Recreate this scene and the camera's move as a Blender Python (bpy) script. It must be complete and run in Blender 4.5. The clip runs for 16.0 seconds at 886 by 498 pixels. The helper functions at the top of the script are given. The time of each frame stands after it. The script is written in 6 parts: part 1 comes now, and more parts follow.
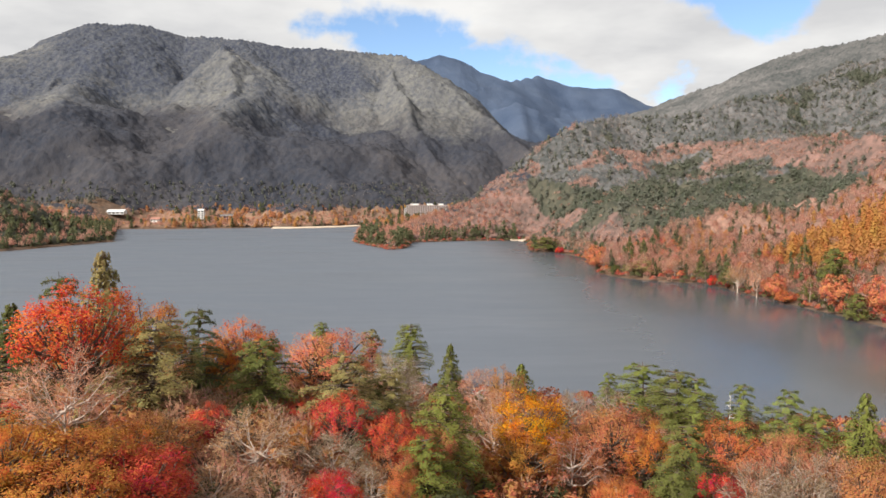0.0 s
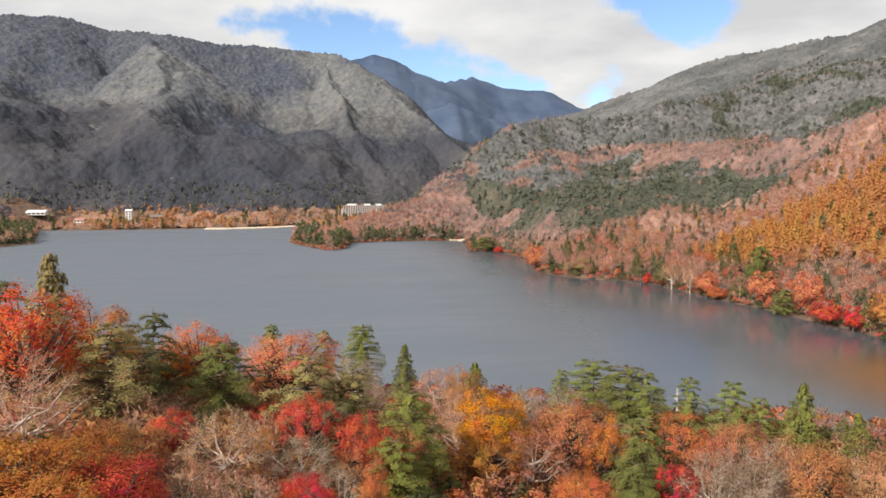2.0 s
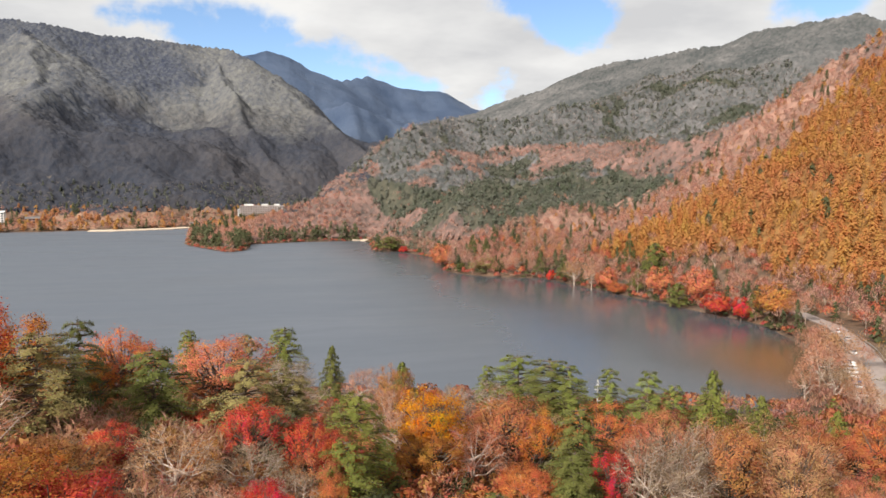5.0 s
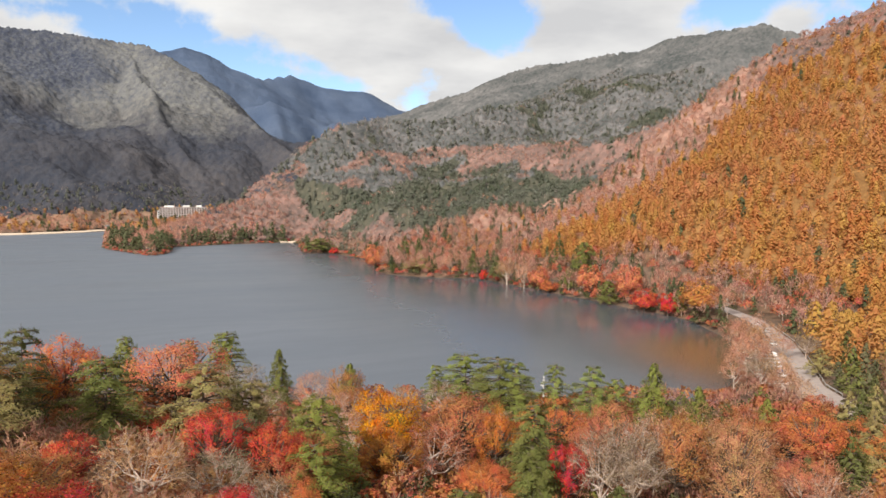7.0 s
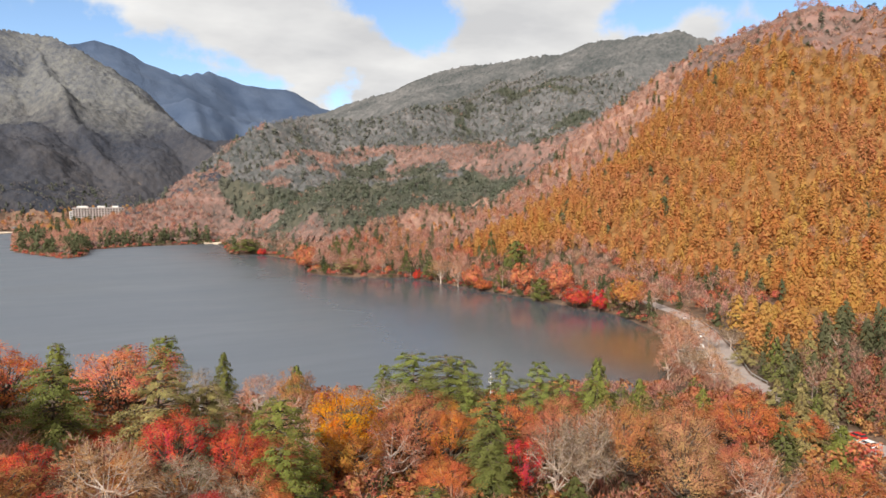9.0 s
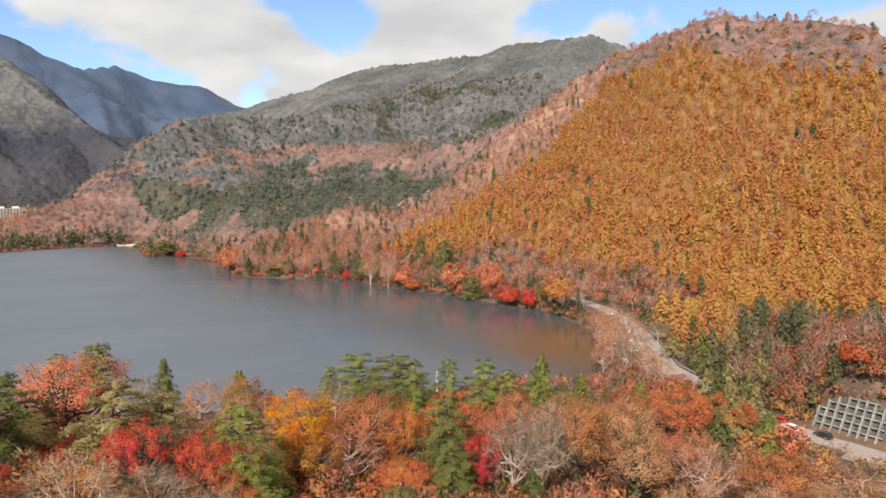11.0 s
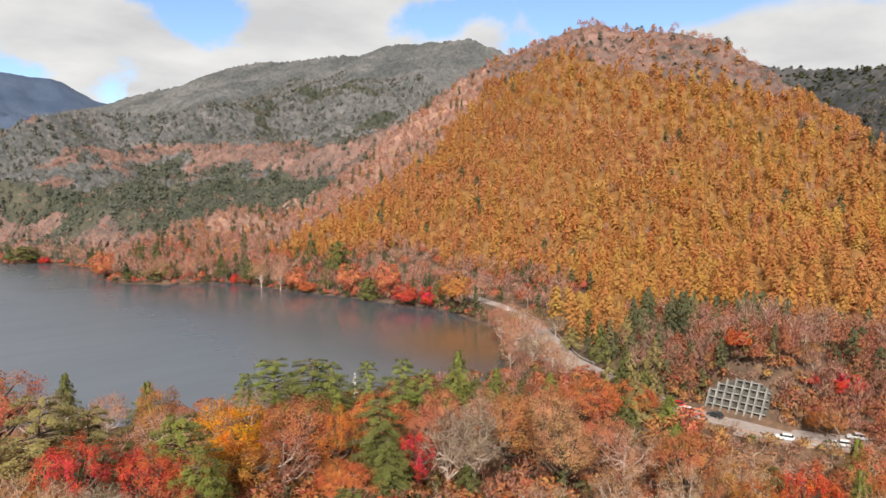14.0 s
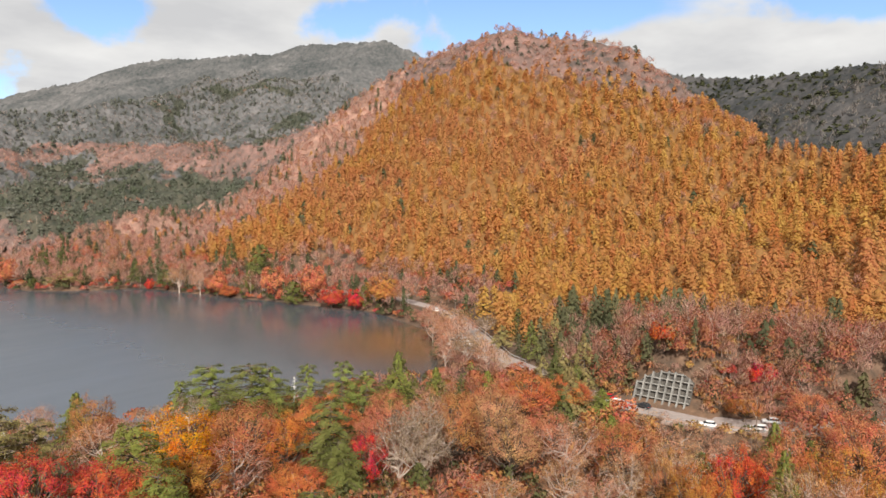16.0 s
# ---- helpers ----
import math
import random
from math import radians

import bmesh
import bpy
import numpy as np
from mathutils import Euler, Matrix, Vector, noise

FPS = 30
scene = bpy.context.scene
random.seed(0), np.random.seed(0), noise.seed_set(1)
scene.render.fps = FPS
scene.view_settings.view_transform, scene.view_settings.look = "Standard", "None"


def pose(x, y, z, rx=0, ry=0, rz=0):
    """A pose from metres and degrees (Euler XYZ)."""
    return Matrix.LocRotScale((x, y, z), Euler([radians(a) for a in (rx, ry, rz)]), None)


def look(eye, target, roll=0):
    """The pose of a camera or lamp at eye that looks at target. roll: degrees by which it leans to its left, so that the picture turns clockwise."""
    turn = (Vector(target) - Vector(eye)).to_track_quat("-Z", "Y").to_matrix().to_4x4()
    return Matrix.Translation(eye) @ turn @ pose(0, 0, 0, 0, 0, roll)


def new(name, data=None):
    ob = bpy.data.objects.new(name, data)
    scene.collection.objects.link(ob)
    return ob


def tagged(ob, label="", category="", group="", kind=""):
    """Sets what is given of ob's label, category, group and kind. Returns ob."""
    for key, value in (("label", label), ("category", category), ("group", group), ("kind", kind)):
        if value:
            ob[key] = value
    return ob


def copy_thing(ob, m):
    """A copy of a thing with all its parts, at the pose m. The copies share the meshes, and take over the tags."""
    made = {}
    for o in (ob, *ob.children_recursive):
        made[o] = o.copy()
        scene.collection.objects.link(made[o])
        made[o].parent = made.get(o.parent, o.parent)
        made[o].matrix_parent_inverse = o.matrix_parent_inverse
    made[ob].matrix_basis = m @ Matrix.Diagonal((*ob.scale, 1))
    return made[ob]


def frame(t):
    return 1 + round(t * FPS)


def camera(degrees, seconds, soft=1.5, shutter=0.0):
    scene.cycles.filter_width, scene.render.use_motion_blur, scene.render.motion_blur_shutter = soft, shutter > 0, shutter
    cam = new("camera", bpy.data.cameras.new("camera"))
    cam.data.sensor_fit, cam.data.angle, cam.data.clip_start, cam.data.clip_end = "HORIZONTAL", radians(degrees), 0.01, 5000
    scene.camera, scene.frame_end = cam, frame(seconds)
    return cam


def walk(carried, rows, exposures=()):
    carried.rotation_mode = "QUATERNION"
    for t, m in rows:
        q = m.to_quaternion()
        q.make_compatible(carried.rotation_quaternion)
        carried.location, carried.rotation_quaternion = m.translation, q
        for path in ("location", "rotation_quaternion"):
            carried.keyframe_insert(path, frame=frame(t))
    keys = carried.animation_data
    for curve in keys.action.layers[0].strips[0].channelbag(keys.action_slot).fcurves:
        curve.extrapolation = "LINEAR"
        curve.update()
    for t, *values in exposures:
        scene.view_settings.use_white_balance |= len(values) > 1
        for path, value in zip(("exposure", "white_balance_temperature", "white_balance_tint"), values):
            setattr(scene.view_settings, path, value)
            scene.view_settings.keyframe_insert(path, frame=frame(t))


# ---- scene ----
cam = camera(64.6, 16.0, soft=1.6)
PATH = [
    (0, (-1.2, 2.787, 59.896), (-1.185, 4.779, 59.722), 0.1),
    (0.5, (-2.37, 2.817, 59.889), (-2.308, 4.809, 59.715), 0.2),
    (1, (-3.506, 2.895, 59.857), (-3.399, 4.884, 59.682), 0.2),
    (1.5, (-4.661, 2.861, 59.823), (-4.508, 4.847, 59.65), 0.2),
    (2, (-5.814, 2.982, 59.815), (-5.614, 4.965, 59.642), 0.2),
    (2.5, (-7.02, 3.011, 59.779), (-6.773, 4.988, 59.607), 0.3),
    (3, (-8.125, 3.014, 59.786), (-7.832, 4.985, 59.613), 0.3),
    (3.5, (-9.359, 3.207, 59.797), (-9.019, 5.17, 59.625), 0.3),
    (4, (-10.615, 3.29, 59.797), (-10.226, 5.245, 59.625), 0.2),
    (6.5, (-17.251, 4.388, 59.701), (-16.609, 6.274, 59.531), 0.3),
    (7, (-18.707, 4.521, 59.683), (-18.014, 6.39, 59.514), 0.2),
    (7.5, (-20.005, 4.703, 59.671), (-19.263, 6.553, 59.502), 0.3),
    (8, (-21.368, 5.187, 59.604), (-20.576, 7.016, 59.436), 0.3),
    (8.5, (-22.742, 5.692, 59.559), (-21.901, 7.499, 59.391), 0.2),
    (9, (-24.035, 6.161, 59.574), (-23.146, 7.945, 59.405), 0.2),
    (11.5, (-31.754, 9.346, 59.82), (-30.618, 10.983, 59.65), 0.1),
    (12, (-33.193, 10.069, 59.954), (-32.011, 11.673, 59.783), 0.0),
    (12.5, (-34.635, 10.943, 59.789), (-33.406, 12.511, 59.619), 0.1),
    (13, (-35.971, 11.848, 59.779), (-34.698, 13.381, 59.61), 0.1),
    (13.5, (-37.314, 12.76, 59.78), (-35.995, 14.254, 59.612), 0.1),
    (14, (-38.682, 13.635, 59.764), (-37.32, 15.091, 59.597), 0.1),
    (14.5, (-40.143, 14.458, 59.837), (-38.739, 15.873, 59.671), 0.1),
    (15, (-41.535, 15.169, 59.848), (-40.088, 16.54, 59.683), 0.1),
    (15.5, (-43.074, 15.985, 59.863), (-41.586, 17.311, 59.7), 0.0),
    (16, (-44.468, 16.8, 59.919), (-42.939, 18.079, 59.757), 0.1),
]
walk(cam, [(t, look(eye, target, roll)) for t, eye, target, roll in PATH], [(0.0, 0.70), (16.0, 0.64)])

# ---- world, sun, exposure ----
SUN_TO = Vector((-0.62, -0.50, 0.60)).normalized()
world = bpy.data.worlds.new("sky")
scene.world = world
world.use_nodes = True
wt = world.node_tree
wt.nodes.clear()


def wnode(kind, **values):
    n = wt.nodes.new(kind)
    for key, value in values.items():
        if key in n.inputs:
            n.inputs[key].default_value = value
    return n


def wmath(op, a, b):
    n = wt.nodes.new("ShaderNodeMath")
    n.operation = op
    for socket, value in zip(n.inputs, (a, b)):
        if isinstance(value, (int, float)):
            socket.default_value = value
        else:
            wt.links.new(value, socket)
    return n.outputs[0]


sky = wt.nodes.new("ShaderNodeTexSky")
sky.sky_type, sky.sun_disc = "NISHITA", False
sky.sun_elevation = math.asin(SUN_TO.z)
sky.sun_rotation = math.atan2(SUN_TO.x, SUN_TO.y)
sky.altitude, sky.air_density, sky.dust_density, sky.ozone_density = 1500, 1.0, 0.6, 2.5
SKY_STRENGTH, CLOUD_STRENGTH, COVER = 0.115, 0.59, 0.315
coord = wt.nodes.new("ShaderNodeTexCoord")
split = wt.nodes.new("ShaderNodeSeparateXYZ")
wt.links.new(coord.outputs["Generated"], split.inputs[0])
lift = wmath("ADD", wmath("MAXIMUM", split.outputs["Z"], 0.0), 0.16)
flat = wt.nodes.new("ShaderNodeCombineXYZ")
wt.links.new(wmath("DIVIDE", split.outputs["X"], lift), flat.inputs["X"])
wt.links.new(wmath("DIVIDE", split.outputs["Y"], lift), flat.inputs["Y"])
flat.inputs["Z"].default_value = 3.7
cover = wnode("ShaderNodeTexNoise", Scale=0.62, Detail=7.0, Roughness=0.52, Distortion=0.15)
wt.links.new(flat.outputs[0], cover.inputs["Vector"])
edge = wt.nodes.new("ShaderNodeMapRange")
edge.interpolation_type = "SMOOTHSTEP"
edge.inputs["From Min"].default_value = COVER
edge.inputs["From Max"].default_value = COVER + 0.10


def gap(azimuth, elevation, radius):
    """A hole in the cloud cover in one part of the sky: 1 at its middle, 0 past its radius in degrees; wider than high."""
    a, e = radians(azimuth), radians(elevation)
    near = wt.nodes.new("ShaderNodeVectorMath")
    near.operation = "DISTANCE"
    wt.links.new(bentway.outputs[0], near.inputs[0])
    near.inputs[1].default_value = (math.sin(a) * math.cos(e), math.cos(a) * math.cos(e), 2.2 * math.sin(e))
    soft = wt.nodes.new("ShaderNodeMapRange")
    soft.interpolation_type = "SMOOTHSTEP"
    for key, value in (("From Min", radians(radius)), ("From Max", 0.0), ("To Min", 0.0), ("To Max", 1.0)):
        soft.inputs[key].default_value = value
    wt.links.new(near.outputs["Value"], soft.inputs["Value"])
    return soft.outputs[0]


stretched = wt.nodes.new("ShaderNodeVectorMath")
stretched.operation = "MULTIPLY"
wt.links.new(coord.outputs["Generated"], stretched.inputs[0])
stretched.inputs[1].default_value = (1, 1, 2.2)
wisps = wnode("ShaderNodeTexNoise", Scale=5.0, Detail=6.0, Roughness=0.6)
wt.links.new(coord.outputs["Generated"], wisps.inputs["Vector"])
centred = wt.nodes.new("ShaderNodeVectorMath")
centred.operation = "MULTIPLY_ADD"
wt.links.new(wisps.outputs["Color"], centred.inputs[0])
centred.inputs[1].default_value, centred.inputs[2].default_value = (0.34, 0.34, 0.34), (-0.17, -0.17, -0.17)
bentway = wt.nodes.new("ShaderNodeVectorMath")
bentway.operation = "ADD"
wt.links.new(stretched.outputs[0], bentway.inputs[0])
wt.links.new(centred.outputs[0], bentway.inputs[1])
holes = None
for azimuth, elevation, radius in ((-4.5, 11.4, 8), (0, 10.0, 8), (5, 8.8, 8), (11, 8.1, 9), (17, 7.4, 8), (24, 13.4, 9), (45, 13.2, 10), (57, 15, 12), (84, 14, 12), (110, 20, 20), (-60, 18, 16), (170, 30, 25), (-130, 35, 25)):
    one = gap(azimuth, elevation, radius)
    holes = one if holes is None else wmath("MAXIMUM", holes, one)
wt.links.new(wmath("SUBTRACT", cover.outputs["Fac"], wmath("MULTIPLY", holes, 0.235)), edge.inputs["Value"])
shade = wnode("ShaderNodeTexNoise", Scale=1.5, Detail=5.0, Roughness=0.55)
wt.links.new(flat.outputs[0], shade.inputs["Vector"])
tone = wt.nodes.new("ShaderNodeValToRGB")
tone.color_ramp.elements[0].position, tone.color_ramp.elements[0].color = 0.32, (0.70, 0.70, 0.71, 1)
tone.color_ramp.elements[1].position, tone.color_ramp.elements[1].color = 0.66, (0.98, 0.97, 0.95, 1)
wt.links.new(shade.outputs["Fac"], tone.inputs["Fac"])
clear_bg, cloud_bg = wt.nodes.new("ShaderNodeBackground"), wt.nodes.new("ShaderNodeBackground")
wt.links.new(sky.outputs[0], clear_bg.inputs["Color"])
clear_bg.inputs["Strength"].default_value = SKY_STRENGTH
wt.links.new(tone.outputs["Color"], cloud_bg.inputs["Color"])
cloud_bg.inputs["Strength"].default_value = CLOUD_STRENGTH
both = wt.nodes.new("ShaderNodeMixShader")
wt.links.new(edge.outputs[0], both.inputs[0])
wt.links.new(clear_bg.outputs[0], both.inputs[1])
wt.links.new(cloud_bg.outputs[0], both.inputs[2])
wout = wt.nodes.new("ShaderNodeOutputWorld")
wt.links.new(both.outputs[0], wout.inputs["Surface"])

sun = new("sun", bpy.data.lights.new("sun", "SUN"))
sun.data.energy, sun.data.angle, sun.data.color = 5.0, radians(0.6), (1.0, 0.945, 0.855)
sun.matrix_world = look(SUN_TO * 400, (0, 0, 0))


# ---- materials ----
class Mat:
    """A node material with short ways to add nodes."""

    def __init__(self, name, roughness=0.8, specular=0.3):
        self.m = bpy.data.materials.new(name)
        self.m.use_nodes = True
        self.t = self.m.node_tree
        self.bsdf = self.t.nodes["Principled BSDF"]
        self.out = self.t.nodes["Material Output"]
        self.bsdf.inputs["Roughness"].default_value = roughness
        self.bsdf.inputs["Specular IOR Level"].default_value = specular
        self.place = self.node("ShaderNodeNewGeometry").outputs["Position"]

    def node(self, kind):
        return self.t.nodes.new(kind)

    def put(self, socket, value):
        if isinstance(value, bpy.types.NodeSocket):
            self.t.links.new(value, socket)
        elif isinstance(value, tuple) and len(value) == 3:
            socket.default_value = (*value, 1)
        else:
            socket.default_value = value

    def noise(self, scale, detail=4.0, rough=0.55, vector=None, stretch=None):
        n = self.node("ShaderNodeTexNoise")
        n.inputs["Scale"].default_value, n.inputs["Detail"].default_value = scale, detail
        n.inputs["Roughness"].default_value = rough
        v = vector or self.place
        if stretch:
            s = self.node("ShaderNodeVectorMath")
            s.operation = "MULTIPLY"
            self.t.links.new(v, s.inputs[0])
            s.inputs[1].default_value = stretch
            v = s.outputs[0]
        self.t.links.new(v, n.inputs["Vector"])
        return n.outputs["Fac"]

    def ramp(self, fac, *stops):
        n = self.node("ShaderNodeValToRGB")
        while len(n.color_ramp.elements) < len(stops):
            n.color_ramp.elements.new(0.5)
        for e, (p, c) in zip(n.color_ramp.elements, stops):
            e.position, e.color = p, (*c, 1)
        self.t.links.new(fac, n.inputs["Fac"])
        return n.outputs["Color"]

    def mix(self, fac, a, b, mode="MIX"):
        n = self.node("ShaderNodeMix")
        n.data_type, n.blend_type = "RGBA", mode
        self.put(n.inputs["Factor"], fac)
        self.put(n.inputs[6], a)
        self.put(n.inputs[7], b)
        return n.outputs[2]

    def grey(self, fac, lo, hi):
        n = self.node("ShaderNodeMapRange")
        self.t.links.new(fac, n.inputs["Value"])
        n.inputs["From Min"].default_value, n.inputs["From Max"].default_value = 0.3, 0.7
        n.inputs["To Min"].default_value, n.inputs["To Max"].default_value = lo, hi
        return n.outputs[0]

    def colour(self, value):
        self.put(self.bsdf.inputs["Base Color"], value)
        return self

    def bump(self, height, strength=0.3, distance=0.1):
        n = self.node("ShaderNodeBump")
        n.inputs["Strength"].default_value, n.inputs["Distance"].default_value = strength, distance
        self.t.links.new(height, n.inputs["Height"])
        self.t.links.new(n.outputs[0], self.bsdf.inputs["Normal"])
        return self

    def leafy(self, colour, share=0.35):
        """Lets light through thin leaves."""
        thin = self.node("ShaderNodeBsdfTranslucent")
        self.put(thin.inputs["Color"], colour)
        n = self.node("ShaderNodeMixShader")
        n.inputs[0].default_value = share
        self.t.links.new(self.bsdf.outputs[0], n.inputs[1])
        self.t.links.new(thin.outputs[0], n.inputs[2])
        self.t.links.new(n.outputs[0], self.out.inputs["Surface"])
        return self


def leaf_material(name, second=None, share=0.3, spread=0.12, uneven=0.22, third=None, stands=0.02):
    """Leaves in the colour of their object, uneven from tree to tree and from leaf to leaf. In a wood each tree lies
    between the object's colour and a second one, and a third one takes over in some stands."""
    k = Mat(name, 0.8, 0.06)
    own = k.node("ShaderNodeObjectInfo")
    base = own.outputs["Color"]
    if second:
        tree = k.node("ShaderNodeAttribute")
        tree.attribute_name = "tree"
        each = k.node("ShaderNodeMath")
        each.operation = "MULTIPLY"
        k.t.links.new(tree.outputs["Fac"], each.inputs[0])
        each.inputs[1].default_value = 0.9
        base = k.mix(each.outputs[0], base, second)
        lie = k.grey(k.noise(stands, 4.0, 0.6), -0.25, 0.95)
        keep = k.node("ShaderNodeClamp")
        k.t.links.new(lie, keep.inputs["Value"])
        base = k.mix(keep.outputs[0], base, third or second)
    isle = k.node("ShaderNodeNewGeometry").outputs["Random Per Island"]
    h = k.node("ShaderNodeHueSaturation")
    k.t.links.new(base, h.inputs["Color"])
    m = k.node("ShaderNodeMapRange")
    m.inputs["To Min"].default_value, m.inputs["To Max"].default_value = 0.5 - spread * 0.2, 0.5 + spread * 0.2
    k.t.links.new(isle, m.inputs["Value"])
    sway = k.node("ShaderNodeMath")
    sway.operation = "ADD"
    k.t.links.new(m.outputs[0], sway.inputs[0])
    k.t.links.new(k.grey(k.noise(0.28, 2.0), -spread * 0.16, spread * 0.16), sway.inputs[1])
    k.t.links.new(sway.outputs[0], h.inputs["Hue"])
    m2 = k.node("ShaderNodeMapRange")
    m2.inputs["To Min"].default_value, m2.inputs["To Max"].default_value = 1 - uneven, 1 + uneven
    k.t.links.new(isle, m2.inputs["Value"])
    patch = k.node("ShaderNodeMath")
    patch.operation = "MULTIPLY"
    k.t.links.new(m2.outputs[0], patch.inputs[0])
    k.t.links.new(k.grey(k.noise(0.45, 3.0), 1 - 1.25 * uneven, 1 + 1.15 * uneven), patch.inputs[1])
    k.t.links.new(patch.outputs[0], h.inputs["Value"])
    k.colour(h.outputs[0]).leafy(h.outputs[0], share)
    return k.m


LEAF = leaf_material("autumn_leaves", share=0.45, uneven=0.18)
NEEDLE = leaf_material("needles", share=0.42, spread=0.08, uneven=0.2)
TWIG = leaf_material("twigs", share=0.45, spread=0.06)
LARCH = leaf_material("larch_needles", second=(0.47, 0.30, 0.08), share=0.5, spread=0.05, uneven=0.07, third=(0.45, 0.195, 0.095), stands=0.012)
WOODS = leaf_material("bare_woods", second=(0.24, 0.21, 0.19), share=0.5, spread=0.1, uneven=0.12)
PINK_WOODS = leaf_material("pink_woods", second=(0.46, 0.29, 0.225), share=0.5, spread=0.1, uneven=0.12, third=(0.50, 0.225, 0.155), stands=0.03)


def far_wood_material(name, dark, mid, light, size, grain=0.5, low=None, sun_shade_at=()):
    """A far wood: leafless and conifer stands in patches of several sizes, a little lighter or darker from crown to
    crown. low: darker colours that paint cloud shadow, and the height up to which it reaches. The last argument holds
    middles and radii of sunlit (light) or shaded (dark) patches painted into the colour.
    """
    k = Mat(name, 0.9, 0.05)
    lie = k.noise(size, 5.0, 0.55, stretch=(1, 1, 1.4))
    dark_c, mid_c, light_c = dark, mid, light
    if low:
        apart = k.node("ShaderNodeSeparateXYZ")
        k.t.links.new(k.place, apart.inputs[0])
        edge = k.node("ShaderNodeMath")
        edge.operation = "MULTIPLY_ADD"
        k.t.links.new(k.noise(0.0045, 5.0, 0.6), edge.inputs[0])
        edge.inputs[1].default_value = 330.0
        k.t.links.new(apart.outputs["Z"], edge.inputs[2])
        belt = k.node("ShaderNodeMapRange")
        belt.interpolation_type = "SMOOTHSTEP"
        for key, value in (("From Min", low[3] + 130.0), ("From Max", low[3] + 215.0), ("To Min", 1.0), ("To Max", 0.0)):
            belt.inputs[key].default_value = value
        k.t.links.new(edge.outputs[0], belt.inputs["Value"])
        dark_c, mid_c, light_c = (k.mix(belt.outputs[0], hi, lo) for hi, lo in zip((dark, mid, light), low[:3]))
    stands = k.mix(k.ramp(lie, (0.41, (0, 0, 0)), (0.60, (1, 1, 1))), dark_c, light_c)
    # Sunlit (leafless true) or shaded patches, painted into the colour at fixed places.
    for middle, radius, share, leafless in sun_shade_at:
        away = k.node("ShaderNodeVectorMath")
        away.operation = "DISTANCE"
        k.t.links.new(k.place, away.inputs[0])
        away.inputs[1].default_value = middle
        bent = k.node("ShaderNodeMath")
        bent.operation = "MULTIPLY_ADD"
        k.t.links.new(k.noise(0.011, 5.0, 0.65), bent.inputs[0])
        bent.inputs[1].default_value = radius * 2.2
        k.t.links.new(away.outputs["Value"], bent.inputs[2])
        sun_shade = k.node("ShaderNodeMapRange")
        sun_shade.interpolation_type = "SMOOTHSTEP"
        for key, value in (("From Min", radius * 1.75), ("From Max", radius * 2.4), ("To Min", share), ("To Max", 0.0)):
            sun_shade.inputs[key].default_value = value
        k.t.links.new(bent.outputs[0], sun_shade.inputs["Value"])
        stands = k.mix(sun_shade.outputs[0], stands, light if leafless else dark)
    groves = k.mix(k.grey(k.noise(size * 6, 4.0, 0.6, stretch=(1, 1, 0.6)), 0.0, 0.5), stands, mid_c)
    crowns = k.mix(k.grey(k.noise(0.075, 4.0, 0.65, stretch=(1, 1, 0.4)), -0.1, grain * 1.3), groves, dark_c)
    k.colour(k.mix(k.grey(k.noise(0.13, 3.0, 0.65, stretch=(1, 1, 0.3)), -0.15, grain * 0.7), crowns, light_c))
    k.bump(k.noise(0.12, 3.0, 0.6, stretch=(1, 1, 0.6)), 0.4, 5.0)
    return k.m


# Cloud shadow over the lower massif, put into the wood's colours as a dark band.
CLOUD_SHADE = ((0.028, 0.032, 0.044), (0.055, 0.053, 0.058), (0.070, 0.064, 0.066), 205.0)
# True paints a sunlit patch on the massif, False a shaded one.
MASSIF_WOOD = far_wood_material("massif_wood", (0.034, 0.041, 0.063), (0.070, 0.073, 0.086), (0.158, 0.153, 0.140), 0.0036, 0.6, CLOUD_SHADE, (
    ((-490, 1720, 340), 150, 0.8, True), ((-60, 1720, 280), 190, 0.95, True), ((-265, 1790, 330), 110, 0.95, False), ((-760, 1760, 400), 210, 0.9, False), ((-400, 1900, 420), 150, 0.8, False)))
# Grey ridge and spur: haze is put into the colours as extra blue.
GREY_WOOD = far_wood_material("grey_ridge_wood", (0.040, 0.046, 0.046), (0.086, 0.085, 0.085), (0.158, 0.148, 0.145), 0.0065, 0.7)
SPUR_GREEN = far_wood_material("spur_conifers", (0.030, 0.036, 0.028), (0.047, 0.053, 0.038), (0.100, 0.088, 0.064), 0.02, 0.9)
SPUR_PINK = far_wood_material("spur_bare_wood", (0.056, 0.050, 0.046), (0.140, 0.090, 0.078), (0.250, 0.145, 0.120), 0.016, 0.9)
SPUR_GREY = far_wood_material("spur_grey_wood", (0.044, 0.049, 0.048), (0.092, 0.090, 0.089), (0.160, 0.149, 0.147), 0.016, 0.9)
VILLAGE_WOOD = far_wood_material("village_underwood", (0.085, 0.062, 0.048), (0.20, 0.120, 0.085), (0.30, 0.180, 0.120), 0.02)
HILL_PINK = far_wood_material("hill_bare_wood", (0.11, 0.068, 0.054), (0.24, 0.138, 0.105), (0.35, 0.205, 0.155), 0.016, 0.9)
SLATE_WOOD = far_wood_material("slate_conifers", (0.024, 0.027, 0.028), (0.045, 0.046, 0.047), (0.095, 0.086, 0.084), 0.012, 0.8)
# Golden brown, darkened so the colour holds the shade between the larches.
LARCH_FLOOR = far_wood_material("larch_underwood", (0.10, 0.050, 0.020), (0.19, 0.096, 0.037), (0.27, 0.145, 0.054), 0.05, 1.0)
